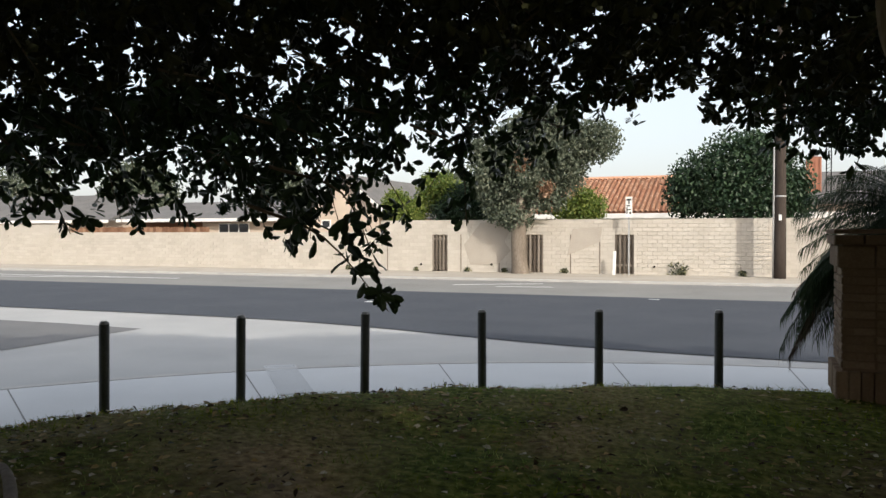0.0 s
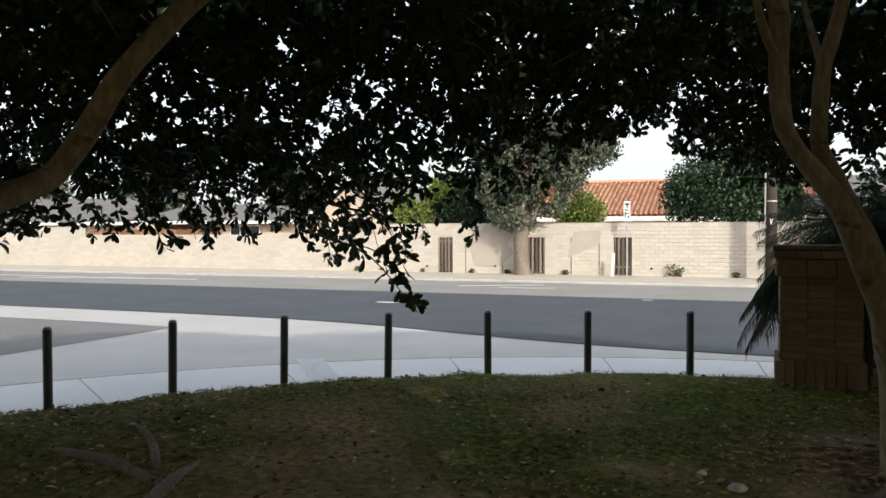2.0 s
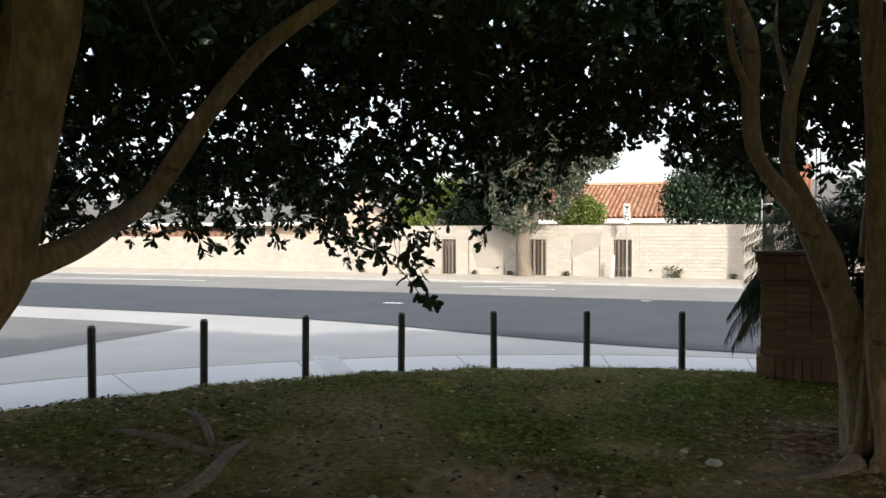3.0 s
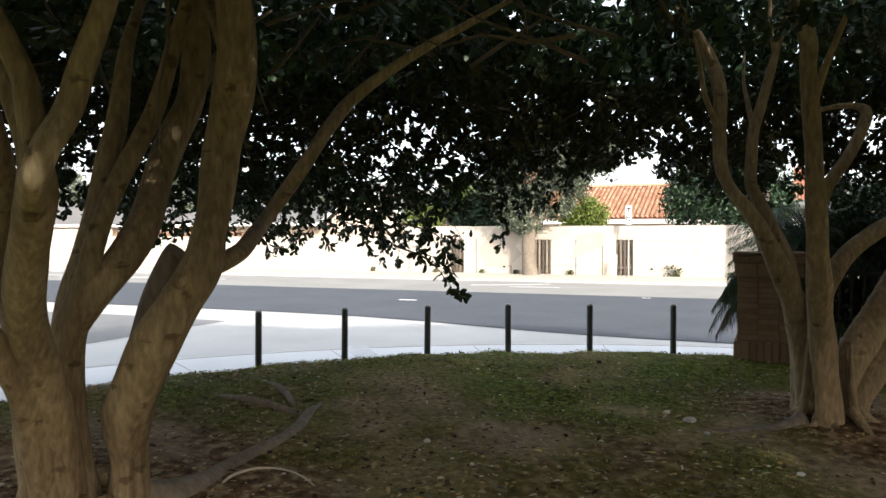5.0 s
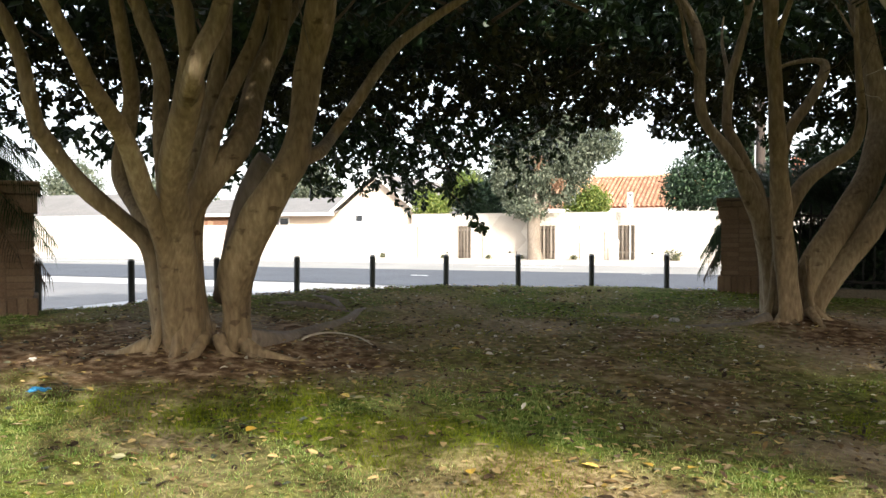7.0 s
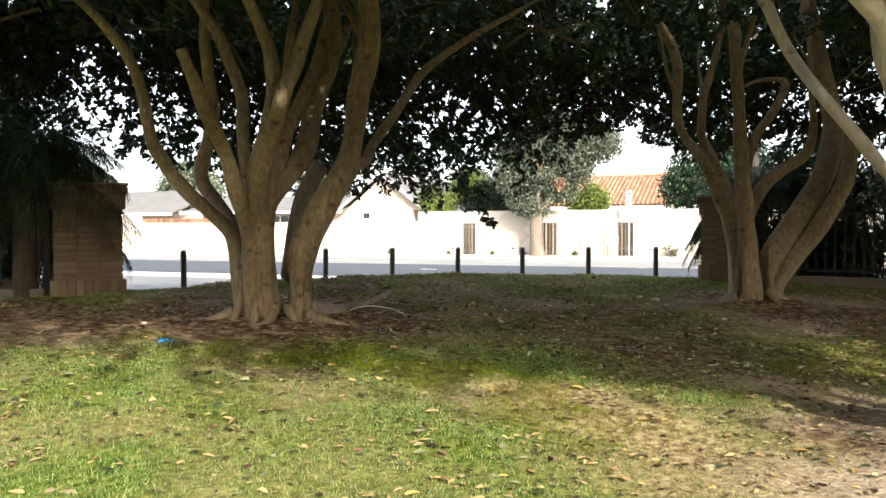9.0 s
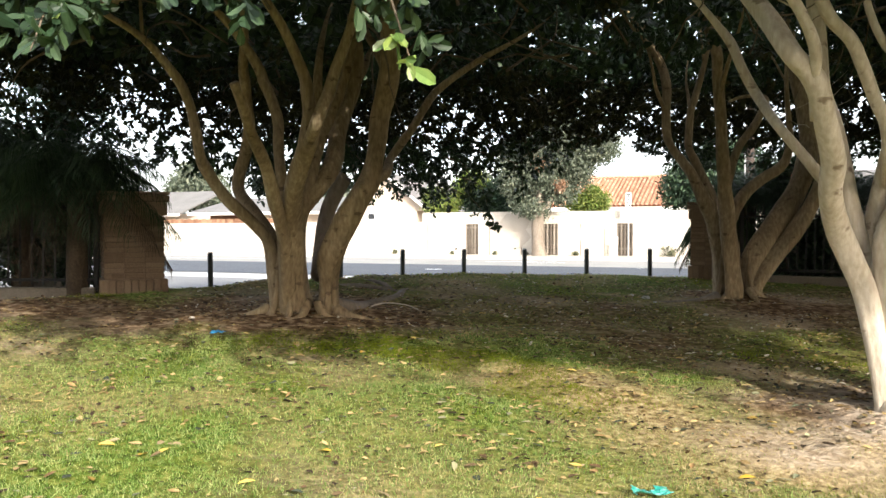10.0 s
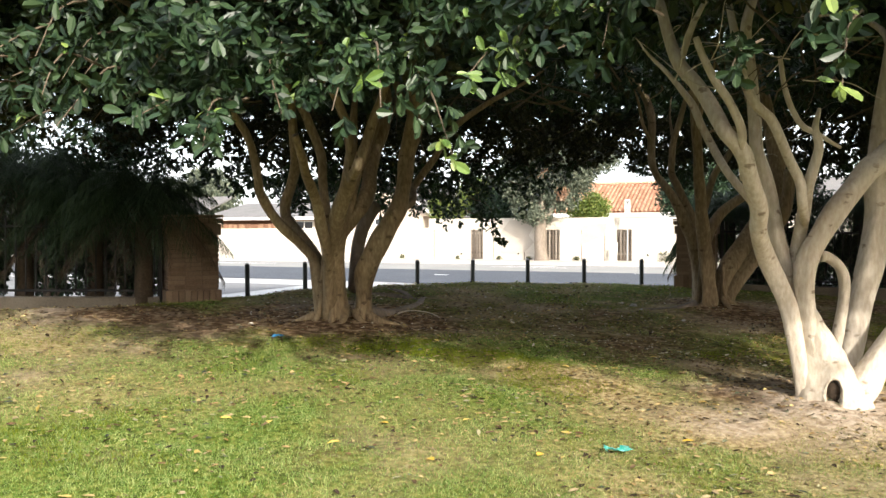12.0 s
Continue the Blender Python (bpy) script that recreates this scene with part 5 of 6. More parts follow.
    for end, n in (((1.2, -3.58, 2.40), 8), ((1.45, -3.7, 2.46), 8), ((1.0, -3.75, 2.34), 8), ((1.62, -3.5, 2.72), 8), ((1.95, -3.6, 2.72), 7), ((2.37, -3.3, 2.32), 5), ((2.9, -3.7, 2.16), 4), ((1.75, -3.6, 2.5), 5), ((2.75, -3.9, 2.5), 4)):
        droop(2, end, 0.7, n)
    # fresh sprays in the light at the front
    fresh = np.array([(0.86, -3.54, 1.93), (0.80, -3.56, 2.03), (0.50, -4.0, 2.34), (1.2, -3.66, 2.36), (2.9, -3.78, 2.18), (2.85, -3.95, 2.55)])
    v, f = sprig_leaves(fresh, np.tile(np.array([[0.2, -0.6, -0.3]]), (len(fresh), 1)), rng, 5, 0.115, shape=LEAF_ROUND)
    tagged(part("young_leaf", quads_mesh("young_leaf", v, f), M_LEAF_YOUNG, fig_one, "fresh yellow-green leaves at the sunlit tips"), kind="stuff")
    for k, (owner, *_) in enumerate(CROWNS):
        p, d = np.vstack(tips[k]), np.vstack(ways[k])
        high = p[:, 2] > 3.6
        front = (p[:, 1] < -2.2) & ~high
        low = ~high & ~front & (p[:, 2] < 2.75)
        mid = ~high & ~front & ~low
        far = low & (p[:, 1] > 6.2)
        low = low & ~far
        v, f = joined([sprig_leaves(p[far], d[far], rng, 8, 0.100, shape=LEAF_ROUND), sprig_leaves(p[low], d[low], rng, shape=LEAF_ROUND), sprig_leaves(p[front], d[front], rng, size=0.118, shape=LEAF_ROUND)])
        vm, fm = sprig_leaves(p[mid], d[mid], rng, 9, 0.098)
        tagged(part("inner_crown", quads_mesh("inner_crown", vm, fm), M_LEAF_INNER, owner, "olive-brown leaves toned for the warm shade inside the crown"), kind="stuff")
        tagged(part("crown", quads_mesh("crown", v, f), M_LEAF, owner, "dense crown of glossy dark green oval leaves"), kind="stuff")
        back = high & (p[:, 1] > 3.0)
        over = high & ~back
        v, f = joined([sprig_leaves(p[over], d[over], rng, 9, 0.158, 0.12), sprig_leaves(p[back], d[back], rng, 9, 0.137, 0.10)])
        tagged(part("upper_crown", quads_mesh("upper_crown", v, f), M_LEAF, owner), kind="stuff")
        v, f = joined(twigs[k])
        tagged(part("twig", quads_mesh("twig", v, f), M_TWIG, owner), kind="stuff")
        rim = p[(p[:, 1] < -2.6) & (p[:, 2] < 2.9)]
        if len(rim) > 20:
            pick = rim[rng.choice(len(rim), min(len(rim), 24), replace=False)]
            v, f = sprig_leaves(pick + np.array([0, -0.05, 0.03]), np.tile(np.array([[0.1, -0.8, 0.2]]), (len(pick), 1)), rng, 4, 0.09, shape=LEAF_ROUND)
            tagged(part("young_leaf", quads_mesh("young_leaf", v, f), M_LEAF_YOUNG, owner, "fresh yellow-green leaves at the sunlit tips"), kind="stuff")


build_canopy()


# ---- palms behind the pillars ----
def build_palm(x, y, z, trunk_h, fronds, length, seed, label, droop=0.68):
    rng = np.random.default_rng(seed)
    p = thing("palm", pose(x, y, z), label, "palm", group="palms by the fence")
    part("trunk", tube("trunk", [(0, 0, -0.25, 0.13), (0.02, 0, trunk_h * 0.5, 0.105), (0, 0.02, trunk_h, 0.10)], 12, 4, 0.12), M_PALM_DRY, p)
    for i in range(fronds):
        a = i * 2.39996 + rng.uniform(-0.2, 0.2)
        lift = 1.25 - 1.75 * (i / fronds) + rng.uniform(-0.1, 0.1)
        ln = length * rng.uniform(0.8, 1.12)
        pts = []
        for u in np.linspace(0, 1, 9):
            s = ln * u
            drop = droop * ln * u ** 2.0
            h = math.cos(lift * 0.75)
            pts.append((math.cos(a) * s * h, math.sin(a) * s * h, trunk_h + s * math.sin(lift * 0.75) - drop))
        pts = np.array(pts)
        rib_v, rib_f = tube_arrays([(*q, 0.012 * (1 - 0.8 * k / 8)) for k, q in enumerate(pts)], 4, 2)
        line = smooth_path([(*q, 0) for q in pts], 14)[:, :3]
        vs, fs, n = [rib_v], [rib_f], len(rib_v)
        tang = np.gradient(line, axis=0)
        tang /= np.linalg.norm(tang, axis=1)[:, None]
        for k in range(4, len(line) - 1, 2):
            u = k / len(line)
            t = tang[k]
            sd = np.cross(t, (0, 0, 1.0))
            sd /= np.linalg.norm(sd) + 1e-9
            ll = 0.40 * length / 1.4 * math.sin(math.pi * min(0.97, 0.12 + 0.88 * u)) ** 0.6
            for sgn in (-1, 1):
                d = sd * sgn * 0.8 + t * 0.62 + np.array([0, 0, rng.uniform(-0.55, 0.05)])
                d /= np.linalg.norm(d)
                w = np.cross(d, (0, 0, 1.0))
                w = w / (np.linalg.norm(w) + 1e-9) * 0.0045
                b = line[k]
                m = b + d * ll * 0.55 + np.array([0, 0, -0.01])
                e = b + d * ll + np.array([0, 0, -0.10 * rng.uniform(0.4, 1.6)])
                vs.append(np.array([b - w * 0.5, b + w * 0.5, m + w, e, m - w, b]))
                fs.append(np.array([[0, 1, 2, 4], [4, 2, 3, 3]]) + n)
                n += 6
        v = np.vstack(vs)
        quads, tris = [], []
        for f in fs:
            for q in f:
                (tris if q[2] == q[3] else quads).append(tuple(int(g) for g in (q[:3] if q[2] == q[3] else q)))
        me = mesh_of("frond", v, quads + tris)
        dead = i > 0.86 * fronds
        part("dead_frond" if dead else "frond", me, M_PALM_DRY if dead else M_PALM, p, "dry brown hanging frond" if dead else "")


build_palm(1.20, 9.12, 0.20, 1.34, 84, 0.76, 3, "bushy date palm with arching feather fronds behind the pillar", 1.0)
build_palm(1.65, 9.8, 0.2, 1.75, 70, 1.15, 4, "tall dark feather palm behind the iron fence", 0.38)
build_palm(4.0, 9.5, 0.2, 1.8, 50, 1.4, 9, "dark feather palm behind the iron fence")
build_palm(-5.68, 1.00, 0.35, 1.68, 88, 1.22, 15, "leaning feather palm whose fronds droop over the brick pillar")
build_palm(-6.65, 1.05, 0.35, 1.75, 90, 1.25, 5, "bushy dark feather palm behind the pillar and fence")
build_palm(-7.7, 0.75, 0.45, 1.95, 66, 1.5, 6, "dark feather palm behind the iron fence")
build_palm(-8.9, -0.25, 0.45, 1.95, 60, 1.55, 8, "dark feather palm behind the iron fence")


# ---- hedge plants behind the fences ----
def clump(name, x, y, z, rx, ry, rz, n, size, mat, seed, label, category, group="", stem=True):
    """A shrub: stem, limbs and a crown of small leaves with an uneven outline."""
    rng = np.random.default_rng(seed)
    t = thing(name, pose(x, y, z), label, category, group)
    if stem:
        for k in range(4):
            a = k * 1.57 + rng.uniform(-0.4, 0.4)
            ex, ey = rx * 0.45 * math.cos(a), ry * 0.45 * math.sin(a)
            part("limb", tube("limb", [(0.05 * math.cos(a), 0.05 * math.sin(a), -0.2, 0.06 * rz), (ex * 0.4, ey * 0.4, rz * 0.6, 0.045 * rz), (ex, ey, rz * 1.3, 0.02 * rz)], 8, 3, 0.08), M_BARK_DARK, t)
    lobes = []
    for k in range(11):
        d = rng.normal(size=3)
        d /= np.linalg.norm(d)
        lobes.append((d * (rx, ry, rz) * rng.uniform(0.35, 0.72), rng.uniform(0.34, 0.55)))
    pts = []
    for c, s in lobes:
        d = rng.normal(size=(n // 11, 3))
        d /= np.linalg.norm(d, axis=1)[:, None]
        pts.append(c + d * np.array([rx, ry, rz]) * s * rng.uniform(0.6, 1.05, (len(d), 1)))
    p = np.vstack(pts)
    p = p[np.linalg.norm(p / (rx, ry, rz), axis=1) < 1.08]
    p[:, 2] += rz * 1.02
    p = p[p[:, 2] > 0.05]
    out = p - np.array([0, 0, rz])
    out /= np.linalg.norm(out, axis=1)[:, None] + 1e-9
    along = out * 0.5 + rng.normal(size=out.shape) * 0.6 + np.array([0, 0, -0.15])
    v, f = leaf_arrays(p, along, np.array([0, 0, 1.0]) + rng.normal(size=out.shape) * 0.6, size * rng.uniform(0.6, 1.3, len(p)))
    tagged(part("crown", quads_mesh("crown", v, f), mat, t), kind="stuff")
    return t


for k, (x, y) in enumerate(((2.7, 9.9), (4.6, 9.6), (6.4, 9.5), (8.3, 9.6), (10.4, 9.7))):
    clump("shrub", x, y, 0.2, 1.2, 0.8, 1.5 + 0.15 * (k % 2), 8000, 0.09, M_DARK_LEAF, 20 + k, "dense dark green shrub behind the iron fence", "shrub", "shrubs behind the fence")
for k, (x, y) in enumerate(((-7.9, 2.5), (-9.2, 1.2), (-10.4, 0.2), (-11.6, -1.0), (-13.2, -2.2))):
    clump("shrub", x, y, 0.3, 1.3, 0.95, 1.95 - 0.1 * k, 11000, 0.09, M_DARK_LEAF, 30 + k, "dense dark green shrub behind the iron fence", "shrub", "shrubs behind the fence")

for k, (x, y) in enumerate(((-6.45, 1.55), (-7.35, 0.95), (-8.3, 0.35), (-9.3, -0.3), (-10.4, -1.0))):
    clump("low_shrub", x, y, 0.35, 0.85, 0.5, 0.80, 6000, 0.09, M_DARK_LEAF, 90 + k, "low dark shrub filling the space behind the fence", "shrub", "low shrubs behind the fence")

for k, (x, y) in enumerate(((2.3, 9.35), (3.2, 9.4), (4.1, 9.4), (5.0, 9.4), (6.0, 9.4), (7.1, 9.4))):
    clump("low_shrub", x, y, 0.1, 0.8, 0.45, 0.75, 4500, 0.09, M_DARK_LEAF, 110 + k, "low dark shrub filling the space behind the fence", "shrub", "low shrubs behind the fence")

# ---- across the road: trees ----
street_tree = thing("street_tree", pose(-9.42, 34.75, 0.0), "grey-green street tree with a thick pale trunk against the wall", "tree")
part("trunk", tube("trunk", [(0.06, 0, -0.2, 0.45), (0.05, 0, 0.12, 0.37), (0.0, 0, 0.7, 0.31), (-0.03, 0, 1.5, 0.29), (0.02, 0, 2.2, 0.30), (0.05, 0, 2.9, 0.24), (0.1, 0, 3.8, 0.16)], 16, 5, 0.09), M_BARK_DARK, street_tree)
for k, (ex, ey, ez) in enumerate(((-1.5, 0.3, 4.2), (1.6, 0.2, 4.4), (0.4, -0.5, 5.4), (-0.6, 0.6, 5.6), (2.6, 0.1, 5.2))):
    part("limb", tube("limb", [(0, 0, 2.1, 0.16), (ex * 0.45, ey * 0.4, 2.1 + (ez - 2.1) * 0.4, 0.10), (ex, ey, ez, 0.03)], 8, 4, 0.06), M_BARK_PALE, street_tree)


def leaf_cloud(lobes, n, size, seed, hang=-0.4):
    rng = np.random.default_rng(seed)
    vol = np.array([l[3] * l[4] * l[5] for l in lobes]) ** 0.7
    pts = []
    for (x, y, z, rx, ry, rz), w in zip(lobes, vol / vol.sum()):
        m = int(n * w)
        d = rng.normal(size=(m, 3))
        d /= np.linalg.norm(d, axis=1)[:, None]
        pts.append(np.array([x, y, z]) + d * np.array([rx, ry, rz]) * rng.uniform(0.45, 1.05, (m, 1)) + rng.normal(size=(m, 3)) * 0.07)
    p = np.vstack(pts)
    along = rng.normal(size=p.shape) * 0.7 + np.array([0, 0, hang])
    return leaf_arrays(p, along, np.array([0, 0, 1.0]) + rng.normal(size=p.shape) * 0.7, size * rng.uniform(0.6, 1.3, len(p)))


v, f = leaf_cloud([(-1.2, 0, 4.3, 1.1, 1.0, 1.3), (0.3, 0, 5.6, 1.5, 1.2, 1.3), (1.7, 0.1, 5.2, 1.5, 1.1, 1.2), (3.2, 0.1, 5.6, 1.1, 0.9, 0.9), (-0.7, 0.2, 3.0, 1.0, 0.8, 0.9), (1.0, 0.2, 3.5, 1.1, 0.8, 0.9), (0.2, -0.4, 4.4, 1.2, 0.8, 1.1), (-0.1, 0, 2.5, 0.7, 0.6, 0.6), (1.9, 0.3, 4.3, 0.9, 0.8, 0.8), (-1.6, 0.1, 5.4, 0.8, 0.7, 0.7), (1.2, 0.1, 6.6, 1.2, 0.9, 0.7)], 40000, 0.15, 41, -0.7)
tagged(part("crown", quads_mesh("crown", v, f), M_GREY_LEAF, street_tree), kind="stuff")
v, f = leaf_cloud([(0.35, -0.95, 4.7, 0.38, 0.2, 0.42), (1.3, -0.5, 3.6, 0.3, 0.2, 0.3)], 700, 0.13, 42, -0.7)
tagged(part("dead_foliage", quads_mesh("dead_foliage", v, f), M_ORANGE_LEAF, street_tree, "rust-coloured dead leaves"), kind="stuff")


def yard_tree(x, y, h, lobes, n, size, mat, seed, label):
    t = thing("yard_tree", pose(x, y, -0.1), label, "tree", group="trees behind the wall")
    part("trunk", tube("trunk", [(0, 0, -0.2, 0.2), (0.05, 0, h * 0.4, 0.15), (0, 0.05, h, 0.08)], 10, 4, 0.08), M_BARK_DARK, t)
    v, f = leaf_cloud(lobes, n, size, seed)
    tagged(part("crown", quads_mesh("crown", v, f), mat, t), kind="stuff")


yard_tree(-0.7, 38.4, 3.0, [(-1.3, 0, 3.9, 1.7, 1.4, 1.6), (1.2, 0, 4.0, 1.8, 1.4, 1.8), (0.0, 0, 4.9, 1.7, 1.3, 1.4), (-2.1, 0, 3.6, 1.0, 1.0, 1.2), (2.2, 0, 3.4, 0.9, 1.0, 1.2), (0.2, -0.6, 3.2, 2.0, 1.0, 1.0), (0.9, 0, 5.5, 1.1, 1.0, 0.8)], 24000, 0.17, M_DARK_LEAF, 51, "large rounded dark green glossy-leaved tree behind the wall")
yard_tree(-13.0, 38.0, 3.0, [(0, 0, 3.2, 1.3, 1.0, 1.1), (0.9, 0.2, 3.7, 1.1, 1.0, 1.2), (-0.8, 0, 2.8, 1.0, 0.9, 0.9), (1.4, 0, 2.9, 0.8, 0.8, 0.9)], 12000, 0.15, M_DARK_LEAF, 52, "dark green tree rising behind the block wall")
yard_tree(-14.6, 38.3, 3.2, [(0, 0, 4.2, 1.0, 0.9, 0.8), (0.6, 0, 3.7, 0.9, 0.8, 0.8), (-0.5, 0, 3.4, 0.8, 0.8, 0.7)], 6000, 0.14, M_LIME_LEAF, 53, "yellow-green tree rising behind the block wall")
yard_tree(-16.3, 37.6, 2.2, [(0, 0, 2.9, 0.9, 0.8, 0.8), (-0.2, 0, 3.4, 0.7, 0.7, 0.6), (0.8, 0, 2.7, 0.6, 0.6, 0.6)], 6000, 0.13, M_LIME_LEAF, 54, "yellow-green bushy tree beside the tan house")
yard_tree(-7.3, 37.2, 2.0, [(0, 0, 2.7, 0.9, 0.8, 0.7), (0.5, 0, 2.9, 0.7, 0.7, 0.8), (-0.6, 0, 2.9, 0.7, 0.6, 0.7), (0.1, 0, 3.4, 0.6, 0.6, 0.5)], 6000, 0.13, M_LIME_LEAF, 55, "small bright yellow-green citrus tree behind the wall")
# the grey-green leaf material puts the distance haze into these crowns
for k, (x, y, h, r) in enumerate(((-44, 50, 7, 2.6), (-50, 58, 8, 3.0), (-37, 60, 7.5, 2.4), (-58, 44, 7, 2.6), (-66, 60, 9, 3.2), (14, 52, 6.5, 2.6), (24, 50, 7, 3.0), (-24, 66, 7.0, 2.4))):
    yard_tree(x, y, h * 0.6, [(0, 0, h * 0.75, r, r, h * 0.22), (r * 0.5, 0, h * 0.6, r * 0.7, r * 0.7, h * 0.2), (-r * 0.5, 0, h * 0.62, r * 0.7, r * 0.7, h * 0.2), (0, 0, h * 0.92, r * 0.6, r * 0.6, h * 0.12)], 5000, 0.32, M_GREY_LEAF, 60 + k, "distant green tree among the houses")


# ---- across the road: houses ----
def tiled_roof(parent, x0, x1, y0, y1, z0, z1, mat):
    """Rows of barrel tiles up a slope that faces the road."""
    rng = np.random.default_rng(5)
    cols, rows = int((x1 - x0) / 0.27), max(4, int(math.hypot(y1 - y0, z1 - z0) / 0.36))
    pieces = []
    ang = np.linspace(0, math.pi, 5)
    for c in range(cols):
        x = x0 + (c + 0.5) * (x1 - x0) / cols
        for r in range(rows):
            u0, u1 = r / rows, (r + 1.12) / rows
            vs = []
            for u, lift, rad in ((u0, 0.05, 0.125), (u1, 0.0, 0.105)):
                for a in ang:
                    vs.append((x + rad * math.cos(a) + rng.uniform(-0.006, 0.006), y0 + (y1 - y0) * u - 0.3 * math.sin(a) * rad, z0 + (z1 - z0) * u + lift + math.sin(a) * rad))
            fs = [(i, i + 1, 6 + i, 5 + i) for i in range(4)]
            pieces.append((np.array(vs), np.array(fs)))
    v, f = joined(pieces)
    tagged(part("roof_tiles", quads_mesh("roof_tiles", v, f), mat, parent, "rows of terracotta barrel tiles"), kind="stuff")


red_house = thing("house", pose(0, 0, 0), "white house with a terracotta barrel-tile roof behind the wall", "house", group="houses across the road")
part("wall", boxed(-12.6, 6.0, 44.6, 56, -0.1, 2.75), M_WHITE, red_house)
slope = mesh_of("roof", [(-13.0, 43.9, 2.72), (-2.2, 43.9, 2.72), (-2.2, 49.5, 4.85), (-13.0, 49.5, 4.85), (-13.0, 55.1, 2.72), (-2.2, 55.1, 2.72)], [(0, 1, 2, 3), (3, 2, 5, 4), (0, 3, 4), (1, 5, 2)])
roof = part("roof", slope, M_TILE, red_house)
tiled_roof(roof, -13.0, -2.2, 43.85, 49.45, 2.74, 4.87, M_TILE)
part("ridge", tube("ridge", [(-13.0, 49.5, 4.90, 0.13), (-7.0, 49.5, 4.93, 0.13), (-2.2, 49.5, 4.90, 0.13)], 8, 3), M_TILE, roof)
part("fascia", boxed(-13.1, -2.1, 43.80, 43.86, 2.48, 2.74, 0.01), M_WHITE, roof, "white painted fascia board")

tan_house = thing("house", pose(0, 0, 0), "tan stucco house with grey shingle gable roof and white eaves", "house", group="houses across the road")
part("wall", boxed(-31.5, -19.6, 42.0, 52, -0.1, 2.62), M_STUCCO, tan_house)
gable = mesh_of("gable", [(-24.5, 41.98, 2.6), (-19.0, 41.98, 2.6), (-21.75, 41.98, 4.75), (-24.5, 52, 2.6), (-19.0, 52, 2.6), (-21.75, 52, 4.75)], [(0, 1, 2), (5, 4, 3), (0, 3, 4, 1), (1, 4, 5, 2), (2, 5, 3, 0)])
part("gable", gable, M_STUCCO, tan_house)


def roof_slab(parent, a, b, c, d, thick, mat, name="roof"):
    n = (Vector(b) - Vector(a)).cross(Vector(d) - Vector(a)).normalized() * thick
    top = [Vector(p) + n for p in (a, b, c, d)]
    me = mesh_of(name, [tuple(p) for p in (a, b, c, d)] + [tuple(p) for p in top], [(3, 2, 1, 0), (4, 5, 6, 7), (0, 1, 5, 4), (1, 2, 6, 5), (2, 3, 7, 6), (3, 0, 4, 7)])
    return part(name, me, mat, parent)


roof_slab(tan_house, (-18.6, 41.6, 2.55), (-18.6, 52, 2.55), (-21.75, 52, 4.98), (-21.75, 41.6, 4.98), 0.12, M_SHINGLE)
roof_slab(tan_house, (-21.75, 41.6, 4.98), (-21.75, 52, 4.98), (-24.9, 52, 2.55), (-24.9, 41.6, 2.55), 0.12, M_SHINGLE)
roof_slab(tan_house, (-18.55, 41.55, 2.42), (-18.55, 41.62, 2.42), (-21.75, 41.62, 4.90), (-21.75, 41.55, 4.90), 0.16, M_WHITE, "fascia")
roof_slab(tan_house, (-21.75, 41.55, 4.90), (-21.75, 41.62, 4.90), (-24.95, 41.62, 2.42), (-24.95, 41.55, 2.42), 0.16, M_WHITE, "fascia")
roof_slab(tan_house, (-37.5, 41.4, 2.55), (-24.4, 41.4, 2.55), (-24.4, 47, 3.75), (-37.5, 47, 3.75), 0.1, M_SHINGLE)
part("fascia", boxed(-37.6, -24.4, 41.32, 41.38, 2.42, 2.62, 0.01), M_WHITE, tan_house)
part("wall", boxed(-37.0, -31.5, 43.2, 52, -0.1, 2.6), M_FENCE_WOOD, tan_house, "brown timber side wall under the eaves")


def house_window(parent, x0, x1, y, z0, z1, panes):
    w = part("window", boxed(x0, x1, y - 0.02, y + 0.04, z0, z1), M_WHITE, parent, "white framed sliding window")
    for i in range(panes):
        a = x0 + 0.07 + i * (x1 - x0 - 0.07) / panes
        part("pane", boxed(a, a + (x1 - x0 - 0.07) / panes - 0.07, y - 0.03, y - 0.021, z0 + 0.07, z1 - 0.07), M_GLASS_DARK, w)


house_window(tan_house, -30.3, -28.1, 41.98, 1.55, 2.35, 3)
house_window(tan_house, -23.2, -22.6, 41.96, 2.0, 2.5, 1)

far_house = thing("house", pose(0, 0, 0), "pale house with a grey shingle roof along the street", "house", group="houses across the road")
part("wall", boxed(-62, -40, 43, 52, -0.1, 2.6), M_STUCCO, far_house)
roof_slab(far_house, (-63, 42.2, 2.5), (-39, 42.2, 2.5), (-39, 47.5, 4.4), (-63, 47.5, 4.4), 0.12, M_SHINGLE)
part("fascia", boxed(-63, -39, 42.12, 42.18, 2.4, 2.6, 0.01), M_WHITE, far_house)
right_house = thing("house", pose(0, 0, 0), "low brown-roofed house with a red brick chimney", "house", group="houses across the road")
part("wall", boxed(1.6, 14, 45, 54, -0.1, 3.2), M_STUCCO, right_house)
roof_slab(right_house, (1.2, 44.4, 3.1), (14.4, 44.4, 3.1), (14.4, 49.5, 4.9), (1.2, 49.5, 4.9), 0.12, M_SHINGLE)
chimney = part("chimney", boxed(2.35, 3.05, 46.0, 46.7, 2.8, 5.55, 0.02), M_RED_BRICK, right_house, "red brick chimney with a metal cap")
part("flue_cap", boxed(2.5, 2.9, 46.15, 46.55, 5.55, 5.85, 0.02), M_METAL, chimney)
mast = thing("antenna_mast", pose(3.35, 45.6, 4.6), "slim grey lattice mast rising beside the chimney", "mast")
